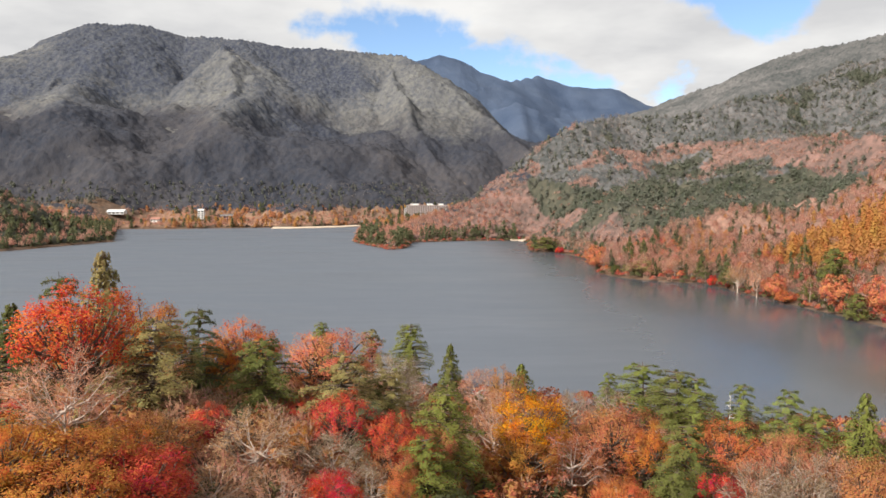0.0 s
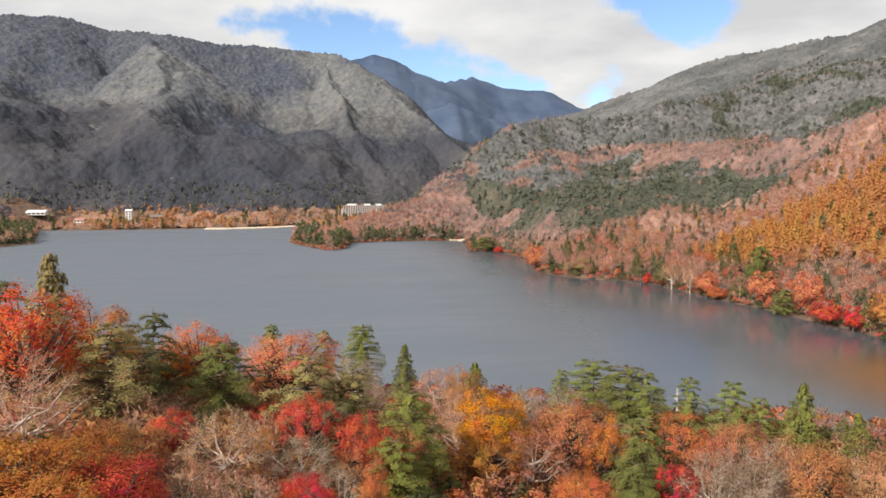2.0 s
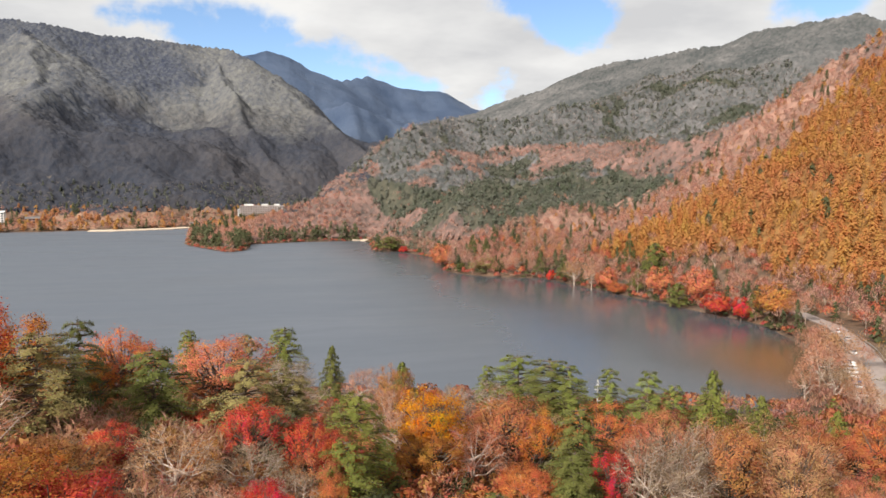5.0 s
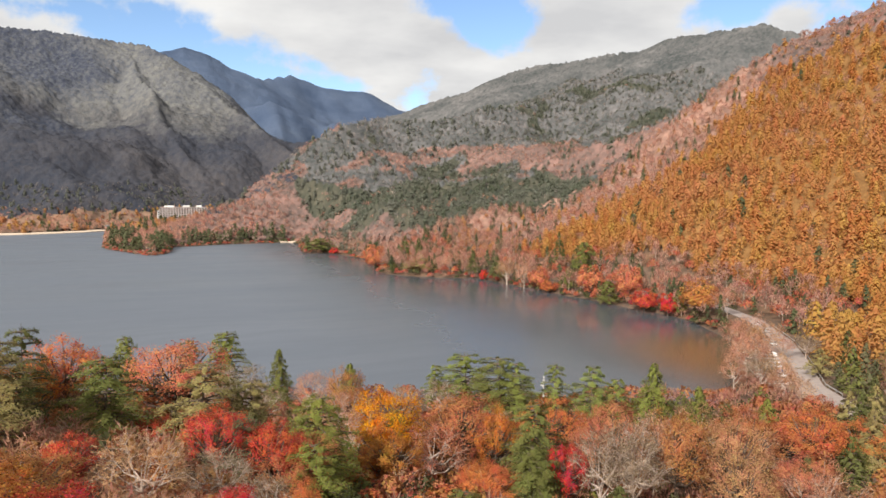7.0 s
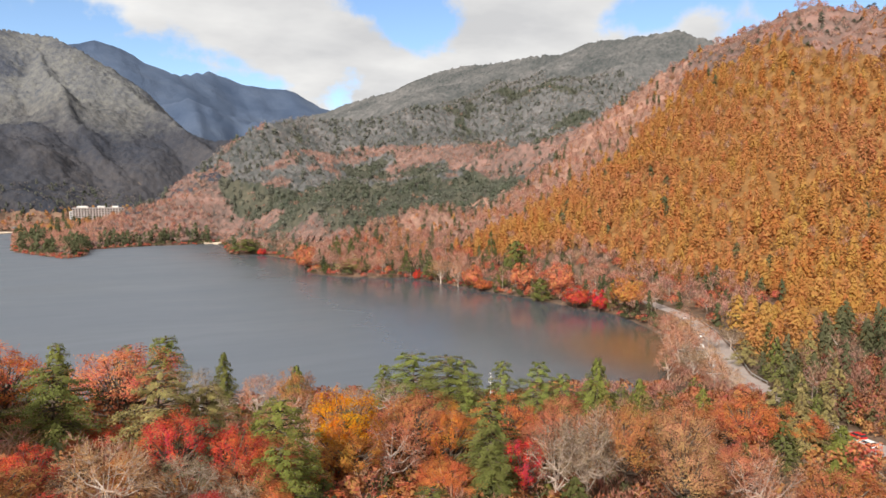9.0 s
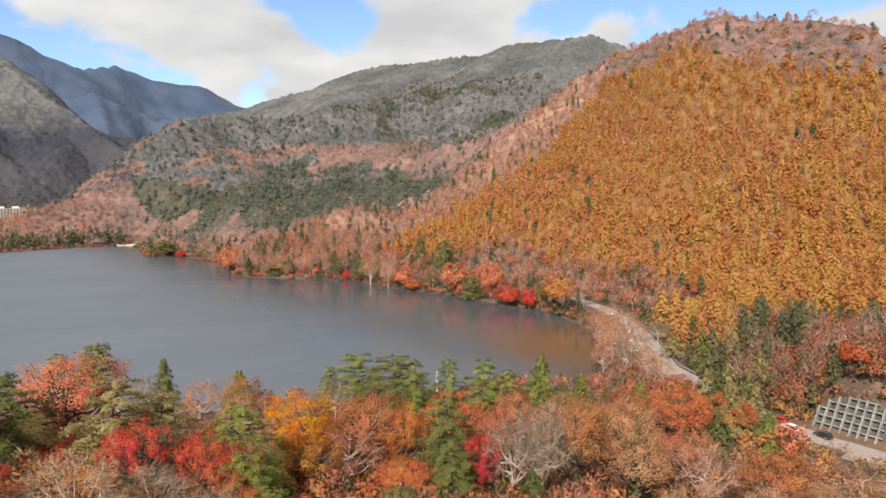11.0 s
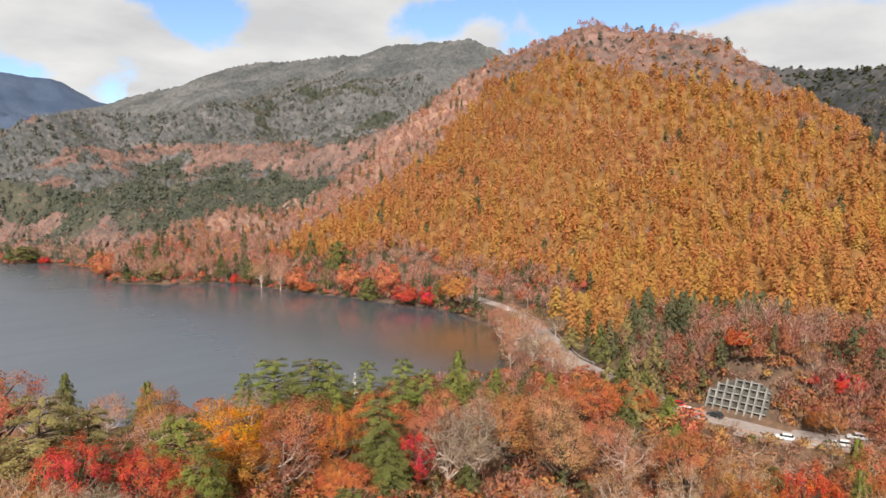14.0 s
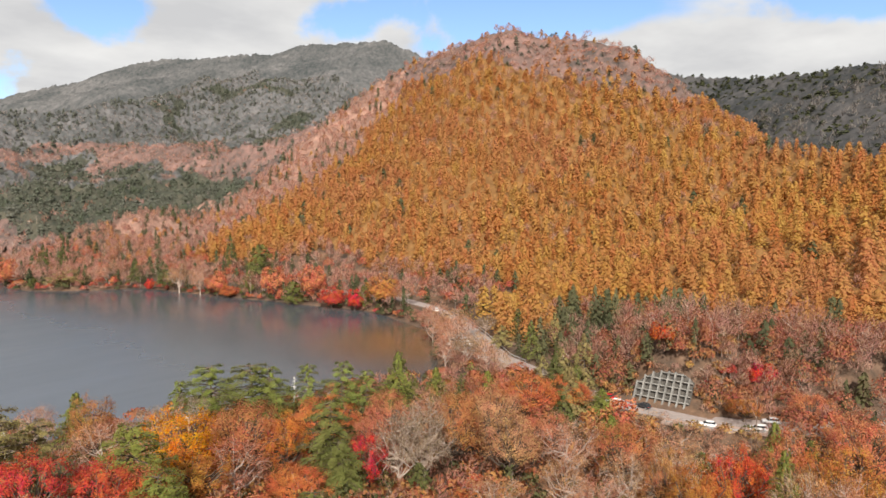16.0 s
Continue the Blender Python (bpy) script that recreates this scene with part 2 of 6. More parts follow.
DARK_WOODS = leaf_material("conifer_woods", second=(0.075, 0.085, 0.045), share=0.5, spread=0.1, uneven=0.12, third=(0.125, 0.125, 0.06), stands=0.03)


def bark_material(name, a, b):
    k = Mat(name, 0.85, 0.2)
    k.colour(k.ramp(k.noise(6.0, 4.0, 0.6, stretch=(1, 1, 0.3)), (0.3, a), (0.7, b)))
    return k.m


BARK_DARK = bark_material("dark_bark", (0.07, 0.05, 0.04), (0.16, 0.12, 0.09))
BARK_PALE = bark_material("pale_bark", (0.30, 0.22, 0.18), (0.52, 0.43, 0.36))


def ground_material():
    k = Mat("forest_ground", 0.9, 0.1)
    litter = k.ramp(k.noise(0.25, 6.0, 0.65), (0.3, (0.05, 0.035, 0.024)), (0.55, (0.13, 0.075, 0.045)), (0.75, (0.22, 0.13, 0.08)))
    slope = k.ramp(k.noise(0.006, 6.0, 0.6), (0.33, (0.072, 0.069, 0.067)), (0.5, (0.10, 0.096, 0.092)), (0.66, (0.135, 0.13, 0.125)))
    apart = k.node("ShaderNodeSeparateXYZ")
    k.t.links.new(k.place, apart.inputs[0])
    high = k.node("ShaderNodeMapRange")
    for key, value in (("From Min", 45.0), ("From Max", 90.0)):
        high.inputs[key].default_value = value
    k.t.links.new(apart.outputs["Z"], high.inputs["Value"])
    k.colour(k.mix(high.outputs[0], k.mix(k.grey(k.noise(0.05, 5.0), 0.0, 0.35), litter, slope), slope))
    k.bump(k.noise(0.15, 6.0), 0.6, 1.5)
    return k.m


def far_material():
    k = Mat("far_slope_haze_blue", 0.9, 0.05)
    # The blue of distant haze is put into the slope's base colour.
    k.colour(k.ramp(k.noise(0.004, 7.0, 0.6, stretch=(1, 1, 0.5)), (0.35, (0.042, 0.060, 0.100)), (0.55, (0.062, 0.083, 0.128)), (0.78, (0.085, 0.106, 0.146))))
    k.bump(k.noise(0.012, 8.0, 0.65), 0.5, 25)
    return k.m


def water_material():
    """Rippled open water, calmer in the lee of the east shore."""
    k = Mat("lake_water", 0.1, 0.5)
    k.bsdf.inputs["IOR"].default_value = 1.33
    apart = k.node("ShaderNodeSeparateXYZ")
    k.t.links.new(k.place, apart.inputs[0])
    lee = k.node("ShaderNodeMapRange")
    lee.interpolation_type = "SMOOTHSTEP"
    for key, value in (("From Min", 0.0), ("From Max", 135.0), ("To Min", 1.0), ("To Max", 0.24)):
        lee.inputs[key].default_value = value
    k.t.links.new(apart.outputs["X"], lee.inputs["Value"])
    bed = k.node("ShaderNodeVectorMath")
    bed.operation = "DISTANCE"
    k.t.links.new(k.place, bed.inputs[0])
    bed.inputs[1].default_value = (172, 200, 0)
    shallow = k.node("ShaderNodeMapRange")
    shallow.interpolation_type = "SMOOTHSTEP"
    for key, value in (("From Min", 62.0), ("From Max", 18.0), ("To Min", 0.0), ("To Max", 0.8)):
        shallow.inputs[key].default_value = value
    k.t.links.new(bed.outputs["Value"], shallow.inputs["Value"])
    # Reflections put into base colour: mirrored sky offshore, dark shore reflection in the lee.
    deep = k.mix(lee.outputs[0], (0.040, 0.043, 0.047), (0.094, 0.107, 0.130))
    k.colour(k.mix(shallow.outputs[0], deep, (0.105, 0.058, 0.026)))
    gusts = k.grey(k.noise(0.012, 4.0, 0.55, stretch=(0.5, 1.5, 1)), 0.65, 1.25)
    wave = k.node("ShaderNodeMath")
    wave.operation = "MULTIPLY"
    k.t.links.new(lee.outputs[0], wave.inputs[0])
    k.t.links.new(gusts, wave.inputs[1])
    rough_water = k.node("ShaderNodeMath")
    rough_water.operation = "MULTIPLY"
    k.t.links.new(wave.outputs[0], rough_water.inputs[0])
    rough_water.inputs[1].default_value = 0.58
    k.t.links.new(rough_water.outputs[0], k.bsdf.inputs["Roughness"])
    k.bump(k.noise(0.7, 4.0, 0.6, stretch=(0.7, 1.0, 1)), 0.10, 0.25)
    return k.m


# Extra blue in the third colour stands in for haze.
FAR_CONIFERS = leaf_material("far_conifers", second=(0.145, 0.152, 0.112), share=0.5, spread=0.08, uneven=0.1, third=(0.18, 0.178, 0.148), stands=0.02)
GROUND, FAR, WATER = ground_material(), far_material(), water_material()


# ---- terrain ----
def lattice(ix, iy, seed):
    """A fixed random number for each whole place of a grid."""
    n = (ix * 374761393 + iy * 668265263 + seed * 974711) & 0x7FFFFFFF
    n = ((n ^ (n >> 13)) * 1274126177) & 0x7FFFFFFF
    return ((n ^ (n >> 16)) & 0xFFFF) / 65535.0


def rough(x, y, size, octaves=4, seed=1):
    """Uneven ground between -1 and 1, size metres from bump to bump."""
    total, amp, norm = np.zeros_like(x, dtype=float), 1.0, 0.0
    for o in range(octaves):
        u, v = x / size, y / size
        iu, iv = np.floor(u).astype(np.int64), np.floor(v).astype(np.int64)
        fu, fv = u - iu, v - iv
        fu, fv = fu * fu * (3 - 2 * fu), fv * fv * (3 - 2 * fv)
        a, b = lattice(iu, iv, seed + o), lattice(iu + 1, iv, seed + o)
        c, d = lattice(iu, iv + 1, seed + o), lattice(iu + 1, iv + 1, seed + o)
        total += amp * ((a * (1 - fu) + b * fu) * (1 - fv) + (c * (1 - fu) + d * fu) * fv)
        norm += amp
        amp, size = amp * 0.5, size * 0.5
    return total / norm * 2 - 1


def ease(v):
    v = np.clip(v, 0, 1)
    return v * v * (3 - 2 * v)


SHORE = [
    (118, 158), (142, 175), (179, 208), (191, 236), (199, 268), (194, 300), (182, 360), (173, 409), (167, 438), (147, 446), (125, 465), (112, 490),
    (118, 520), (127, 587), (112, 653), (87, 657), (100, 800), (28, 791), (-30, 766), (-32, 694), (-47, 675), (-92, 765), (-121, 1106), (-152, 1073),
    (-215, 1042), (-289, 1040), (-378, 1010), (-462, 1008), (-415, 910), (-357, 777), (-386, 710), (-407, 653), (-470, 600), (-480, 480), (-330, 380),
    (-200, 290), (-100, 240), (-40, 214), (0, 206), (20, 196), (45, 190), (70, 180), (100, 166),
]


def from_line(x, y, line, closed=False):
    """The distance to a line of points, and the place along it (segment number and share)."""
    best, along = np.full(x.shape, 1e9), np.zeros(x.shape)
    pairs = list(zip(line, line[1:] + ([line[0]] if closed else [])))
    for i, (p, q) in enumerate(pairs[: len(line) if closed else len(line) - 1]):
        dx, dy = q[0] - p[0], q[1] - p[1]
        s = np.clip(((x - p[0]) * dx + (y - p[1]) * dy) / (dx * dx + dy * dy), 0, 1)
        d = np.hypot(x - p[0] - s * dx, y - p[1] - s * dy)
        along = np.where(d < best, i + s, along)
        best = np.minimum(d, best)
    return best, along


def inside(x, y, ring):
    odd = np.zeros(x.shape, bool)
    for p, q in zip(ring, ring[1:] + ring[:1]):
        if p[1] != q[1]:
            hit = ((p[1] > y) != (q[1] > y)) & (x < (q[0] - p[0]) * (y - p[1]) / (q[1] - p[1]) + p[0])
            odd ^= hit
    return odd


def from_shore(x, y):
    """Metres from the shore, negative over the lake; the shore is a little uneven."""
    d, _ = from_line(x, y, SHORE, True)
    d = np.where(inside(x, y, SHORE), -d, d)
    return d + 2.0 * rough(x, y, 22, 3, 5)


def ridge(x, y, line, slope, power=1.6, folds=0.0):
    """The slopes of a ridge whose crest runs along the points x, y, z of line."""
    best = np.zeros(x.shape)
    gully = 1 + 0.20 * rough(x, y, 170, 4, 11) + folds * rough(x, y * 0.5, 210, 2, 14)
    for p, q in zip(line, line[1:]):
        dx, dy = q[0] - p[0], q[1] - p[1]
        s = np.clip(((x - p[0]) * dx + (y - p[1]) * dy) / (dx * dx + dy * dy), 0, 1)
        d = np.hypot(x - p[0] - s * dx, y - p[1] - s * dy)
        z = p[2] + (q[2] - p[2]) * s
        g = 1 + (gully - 1) * ease(d / 120)
        best = np.maximum(best, z * np.clip(1 - d * slope * g / np.maximum(z, 1) / power, 0, 1) ** power)
    return best


MASSIF = [(-1700, 1300, 250), (-1250, 1450, 290), (-985, 1630, 316), (-960, 1710, 352), (-874, 1815, 450), (-780, 1860, 457), (-668, 1905, 434), (-530, 1890, 432),
          (-446, 1912, 410), (-330, 1935, 413), (-240, 1949, 410), (-118, 1960, 394), (-54, 1906, 372), (35, 1794, 282), (112, 1679, 202), (173, 1561, 140), (212, 1444, 90)]
BLUE = [(-900, 3800, 640), (-405, 3781, 680), (-181, 3799, 720), (13, 3703, 724), (160, 3699, 675), (335, 3687, 588), (549, 3965, 668), (702, 3940, 625), (941, 3890, 588), (1158, 3831, 498), (1419, 3742, 390), (1900, 3700, 420)]
GREY = [(500, 2290, 240), (576, 2229, 268), (674, 2202, 295), (763, 1930, 316), (784, 1837, 332), (870, 1686, 358), (885, 1440, 342), (927, 1288, 342), (972, 1120, 342), (987, 1036, 336), (990, 969, 312), (1002, 870, 258), (1010, 700, 215)]
SPUR = [(112, 890, 46), (128, 912, 76), (150, 950, 106), (191, 984, 134), (275, 1068, 154), (382, 1034, 151), (560, 1080, 190), (760, 1150, 260), (972, 1120, 340)]
HILL = [(380, 800, 80), (440, 690, 105), (469, 630, 128), (507, 597, 160), (525, 579, 182), (551, 551, 204), (558, 463, 215), (547, 427, 213), (566, 399, 209), (560, 358, 201), (563, 304, 188), (554, 266, 162), (514, 200, 102), (470, 130, 80), (432, 80, 76), (400, 20, 72)]
DARK = [(700, 420, 190), (792, 350, 202), (809, 302, 195), (734, 199, 176), (649, 115, 156), (560, -20, 150), (480, -200, 160)]
NEAR = [(-420, -140, 64), (-160, 0, 47), (-70, 20, 37), (-20, 0, 23), (60, -40, 6)]
SPIT = [(-385, 785, 8), (-425, 768, 30), (-485, 752, 52), (-620, 760, 74), (-1000, 850, 120)]
NOSE = [(-52, 720, 5), (-10, 800, 9), (60, 850, 12)]
BANK = [(190, 20, 12), (183, 60, 13), (180, 100, 12), (205, 160, 9), (262, 240, 12), (290, 330, 14)]
ROAD = [(186, 470, 5), (198, 410, 4.5), (206, 365, 4.2), (218, 310, 4), (221, 268, 3.8), (212, 238, 3.5), (192, 204, 3.0), (175, 182, 3.0), (152, 155, 2.8), (142, 132, 2.6), (133.5, 108, 1.6), (132, 94, 1.3), (133.5, 80, 1.2), (142, 62, 1.2), (158, 42, 1.2), (205, 5, 2.0)]


SPURS = ([(-545, 1845, 402), (-520, 1750, 372), (-470, 1600, 285), (-430, 1450, 205), (-410, 1330, 130)],
         [(-135, 1885, 352), (-110, 1800, 312), (-62, 1650, 228), (-20, 1520, 150), (0, 1420, 95)],
         [(-860, 1810, 445), (-860, 1620, 330), (-820, 1450, 245), (-780, 1300, 165)])


def height(x, y):
    """The height of the ground, the lake's surface being 0."""
    x, y = np.asarray(x, float), np.asarray(y, float)
    sd = from_shore(x, y)
    base = np.clip(sd * 0.5, -6, 1.8) + np.clip(sd - 25, 0, 400) * 0.045 * ease((y - 500) / 500)
    hills = np.zeros(x.shape)
    for line, slope, power, folds in ((MASSIF, 0.70, 1.45, 0.30), (BLUE, 0.6, 1.6, 0.25), (GREY, 0.52, 1.5, 0.12), (SPUR, 0.66, 1.5, 0.08), (HILL, 0.92, 1.6, 0.0), (DARK, 0.6, 1.5, 0.0), (SPIT, 0.6, 1.2, 0.0), (NOSE, 0.12, 1.2, 0.0), (BANK, 0.3, 1.3, 0.0), ):
        hills = np.maximum(hills, ridge(x, y, line, slope, power, folds))
    bx, by = x + 45 * rough(x, y, 190, 4, 71), y + 45 * rough(x, y, 190, 4, 72)
    for line in SPURS:
        hills = np.maximum(hills, ridge(bx, by, line, 0.78, 1.25, 0.2))
    d, along = from_line(x, y, [p[:2] for p in NEAR])
    hills = np.maximum(hills, np.interp(along, range(len(NEAR)), [p[2] for p in NEAR]) - 0.16 * d)
    hills += np.minimum(hills * 0.07, 14) * rough(x, y, 110, 5, 3)
    h = base + hills * ease((sd - 4) / 70)
    h -= 11 * np.exp(-((x - 104) / 26) ** 2 - ((y - 58) / 30) ** 2)
    d, along = from_line(x, y, [p[:2] for p in ROAD])
    z = np.interp(along, range(len(ROAD)), [p[2] for p in ROAD])
    k = 1 - ease((d - np.where(y > 245, 4.5, 10.0)) / 7.0)
    h = h * (1 - k) + z * k
    level = ease(1.8 - np.hypot((x + 5) / 85, (y - 1045) / 85))
    h = h * (1 - level) + np.minimum(h, 6 + np.clip(y - 900, 0, 400) * 0.042) * level
    return h + 10.5 * ease((x - 140.8) / 6.5) * ease((y - 76) / 8) * ease((108 - y) / 8) * ease((185 - x) / 35)


def mesh_of(name, verts, faces, materials, smooth=False, slots=None, normals=None):
    """A mesh from arrays of places and of faces, which all have three or all have four corners."""
    verts, faces = np.asarray(verts, np.float32), np.asarray(faces, np.int32)
    me = bpy.data.meshes.new(name)
    me.vertices.add(len(verts))
    me.vertices.foreach_set("co", verts.ravel())
    me.loops.add(faces.size)
    me.loops.foreach_set("vertex_index", faces.ravel())
    me.polygons.add(len(faces))
    me.polygons.foreach_set("loop_start", np.arange(len(faces), dtype=np.int32) * faces.shape[1])
    if slots is not None:
        me.polygons.foreach_set("material_index", np.asarray(slots, np.int32))
    if smooth:
        me.polygons.foreach_set("use_smooth", np.ones(len(faces), bool))
    for m in materials:
        me.materials.append(m)
    me.update(calc_edges=True)
    if normals is not None:
        own = me.attributes.new("custom_normal", "FLOAT_VECTOR", "POINT")
        own.data.foreach_set("vector", np.asarray(normals, np.float32).ravel())
        me.update()
    return me


def spaced(lo, hi, centre, a=340.0, step=0.0235):
    return centre + a * np.sinh(np.arange(math.asinh((lo - centre) / a), math.asinh((hi - centre) / a), step))


gx, gy = spaced(-2700, 2500, 70), spaced(-500, 4700, 190)
GX, GY = np.meshgrid(gx, gy)
GZ = height(GX, GY)
nx, ny = len(gx), len(gy)
idx = np.arange(nx * ny).reshape(ny, nx)
quads = np.stack([idx[:-1, :-1], idx[:-1, 1:], idx[1:, 1:], idx[1:, :-1]], -1).reshape(-1, 4)
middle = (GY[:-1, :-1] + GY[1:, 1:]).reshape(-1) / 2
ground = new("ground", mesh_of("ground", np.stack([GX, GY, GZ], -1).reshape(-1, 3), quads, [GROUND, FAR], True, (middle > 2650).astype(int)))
tagged(ground, "forest floor and mountain slopes round a lake, brown leaf litter", "ground", kind="structure")

bm = bmesh.new()
bmesh.ops.create_grid(bm, x_segments=8, y_segments=10, size=0.5, matrix=Matrix.Translation((-165, 640, 0)) @ Matrix.Diagonal((800, 1010, 1, 1)))
me = bpy.data.meshes.new("water")
bm.to_mesh(me)
bm.free()
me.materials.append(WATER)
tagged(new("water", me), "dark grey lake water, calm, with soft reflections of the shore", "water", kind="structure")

# ---- trees ----
def crown_normals(outward, own):
    """Soft shading: the leaves of a crown share most of its roundness, and keep a little of their own turn."""
    o = outward / (np.linalg.norm(outward, axis=1, keepdims=True) + 1e-9)
    m = o * 0.8 + own * 0.3 + (0, 0, 0.12)
    return np.repeat(m / (np.linalg.norm(m, axis=1, keepdims=True) + 1e-9), 3, axis=0)


def diamonds(rng, centres, outward, size, jitter=0.7, flat=1.0, tilt=None, lift=0.0):
    """Leaf clumps: one pointed leaf at each centre, facing about outward."""
    n = len(centres)
    nrm = outward + rng.normal(0, jitter, (n, 3))
    if tilt is not None:
        nrm = nrm * (1, 1, tilt)
    nrm *= np.where((nrm * outward).sum(1, keepdims=True) < 0, -1, 1)
    nrm /= np.linalg.norm(nrm, axis=1, keepdims=True) + 1e-9
    a = np.cross(nrm, rng.normal(0, 1, (n, 3)))
    a /= np.linalg.norm(a, axis=1, keepdims=True) + 1e-9
    b = np.cross(nrm, a)
    s = size * rng.uniform(0.65, 1.35, (n, 1))
    a, b = a * s, b * s * flat
    v = np.stack([centres + a * 1.3, centres - a * 0.65 + b * 1.1, centres - a * 0.65 - b * 1.1], 1).reshape(-1, 3)
    return v, np.arange(3 * n).reshape(-1, 3), crown_normals(outward + (0, 0, lift), nrm)


def sprigs(rng, centres, outward, length, width, jitter=0.5):
    """Thin twigs or needle tufts: one slim blade at each centre, pointing about outward."""
    n = len(centres)
    a = outward + rng.normal(0, jitter, (n, 3))
    a /= np.linalg.norm(a, axis=1, keepdims=True) + 1e-9
    b = np.cross(a, rng.normal(0, 1, (n, 3)))
    b /= np.linalg.norm(b, axis=1, keepdims=True) + 1e-9
    s = rng.uniform(0.65, 1.35, (n, 1))
    up = outward + (0, 0, 0.6)
    b *= np.where((np.cross(a, b) * (outward + (0, 0, 0.2))).sum(1, keepdims=True) < 0, -1, 1)
    nrm = np.cross(a, b)
    a, b = a * s * length, b * s * width
    v = np.stack([centres + a, centres - a + b * 1.4, centres - a - b * 1.4], 1).reshape(-1, 3)
    return v, np.arange(3 * n).reshape(-1, 3), crown_normals(up, nrm)


def tube(points, radii, sides=4):
    """A tapered limb along points."""
    pts = np.asarray(points, float)
    way = np.gradient(pts, axis=0)
    way /= np.linalg.norm(way, axis=1, keepdims=True) + 1e-9
    ref = np.where(np.abs(way[:, 2:3]) > 0.9, [[1.0, 0, 0]], [[0, 0, 1.0]])
    u = np.cross(way, ref)
    u /= np.linalg.norm(u, axis=1, keepdims=True) + 1e-9
    w = np.cross(way, u)
    ang = np.arange(sides) * 2 * math.pi / sides
    ring = pts[:, None] + np.asarray(radii)[:, None, None] * (np.cos(ang)[None, :, None] * u[:, None] + np.sin(ang)[None, :, None] * w[:, None])
    k = np.arange(len(pts) - 1)[:, None] * sides
    i = np.arange(sides)[None, :]
    j = (i + 1) % sides
    return ring.reshape(-1, 3), np.stack([k + i, k + j, k + sides + j, k + sides + i], -1).reshape(-1, 4)


def joined(pieces):
    vs, qs, base = [], [], 0
    for v, q in pieces:
        vs.append(v)
        qs.append(q + base)
        base += len(v)
    return np.concatenate(vs), np.concatenate(qs)


def broad_template(seed, leaves, lobes=17, twigs=7, thick=1.0, hollow=0.5, low=-0.45):
    """A broad tree of height 1 and crown radius 1: trunk, a limb to each lobe of the crown, twigs in the lobe, and leaves round it."""
    rng = np.random.default_rng(seed)
    trunk = np.array([(0.03 * math.sin(3 * u + seed), 0.03 * math.cos(2 * u + seed), 0.5 * u) for u in np.linspace(0, 1, 5)])
    wood = [tube(trunk, np.linspace(0.075, 0.035, 5) * thick, 6)]
    cs, outs = [], []
    for i in range(lobes):
        turn = 2.4 * i + rng.uniform(-0.3, 0.3)
        up = 1 - (1 - low) * ((i + 0.5) / lobes) ** 0.9
        side = math.sqrt(max(0.0, 1 - up * up))
        d = np.array([math.cos(turn) * side, math.sin(turn) * side, up])
        reach = rng.uniform(0.45, 0.95)
        c = d * reach * (1, 1, 0.42) + (0, 0, 0.60)
        r = rng.uniform(1.15, 2.0) / math.sqrt(lobes)
        root = trunk[2 + i % 3]
        mid = root * 0.45 + c * 0.55 + (0, 0, -0.06) + rng.normal(0, 0.02, 3)
        wood.append(tube([root, root * 0.75 + mid * 0.25 + (0, 0, 0.01), mid, c], np.array([0.030, 0.024, 0.016, 0.008]) * thick, 4))
        for _ in range(twigs):
            w = rng.normal(0, 1, 3) + d * 0.7 + (0, 0, 0.5)
            w /= np.linalg.norm(w)
            tip = c + w * r * (1, 1, 0.42) * rng.uniform(0.7, 1.05)
            start = mid * 0.35 + c * 0.65 if rng.uniform() < 0.4 else c
            bend = (start + tip) / 2 + rng.normal(0, 0.03, 3) * (1, 1, 0.5)
            wood.append(tube([start, bend, tip], np.array([0.0075, 0.005, 0.002]) * thick, 3))
        n = int(leaves / lobes * (r * math.sqrt(lobes) / 1.6) ** 2)
        w = rng.normal(0, 1, (n, 3)) + d * 0.55 + (0, 0, 0.35)
        w /= np.linalg.norm(w, axis=1, keepdims=True)
        cs.append(c + rng.normal(0, 0.02, (n, 3)) + w * r * (1, 1, 0.40) * rng.uniform(hollow, 1.08, (n, 1)))
        o = w * 0.45 + d * 0.75 + (0, 0, 0.2)
        outs.append(o / np.linalg.norm(o, axis=1, keepdims=True))
    c, out = np.concatenate(cs), np.concatenate(outs)
    wv, wq = joined(wood)
    k = np.array([1 / np.quantile(np.hypot(c[:, 0], c[:, 1]), 0.97), 0, 1 / np.quantile(c[:, 2], 0.995)])
    k[1] = k[0]
    return wv * k, wq, c * k, out


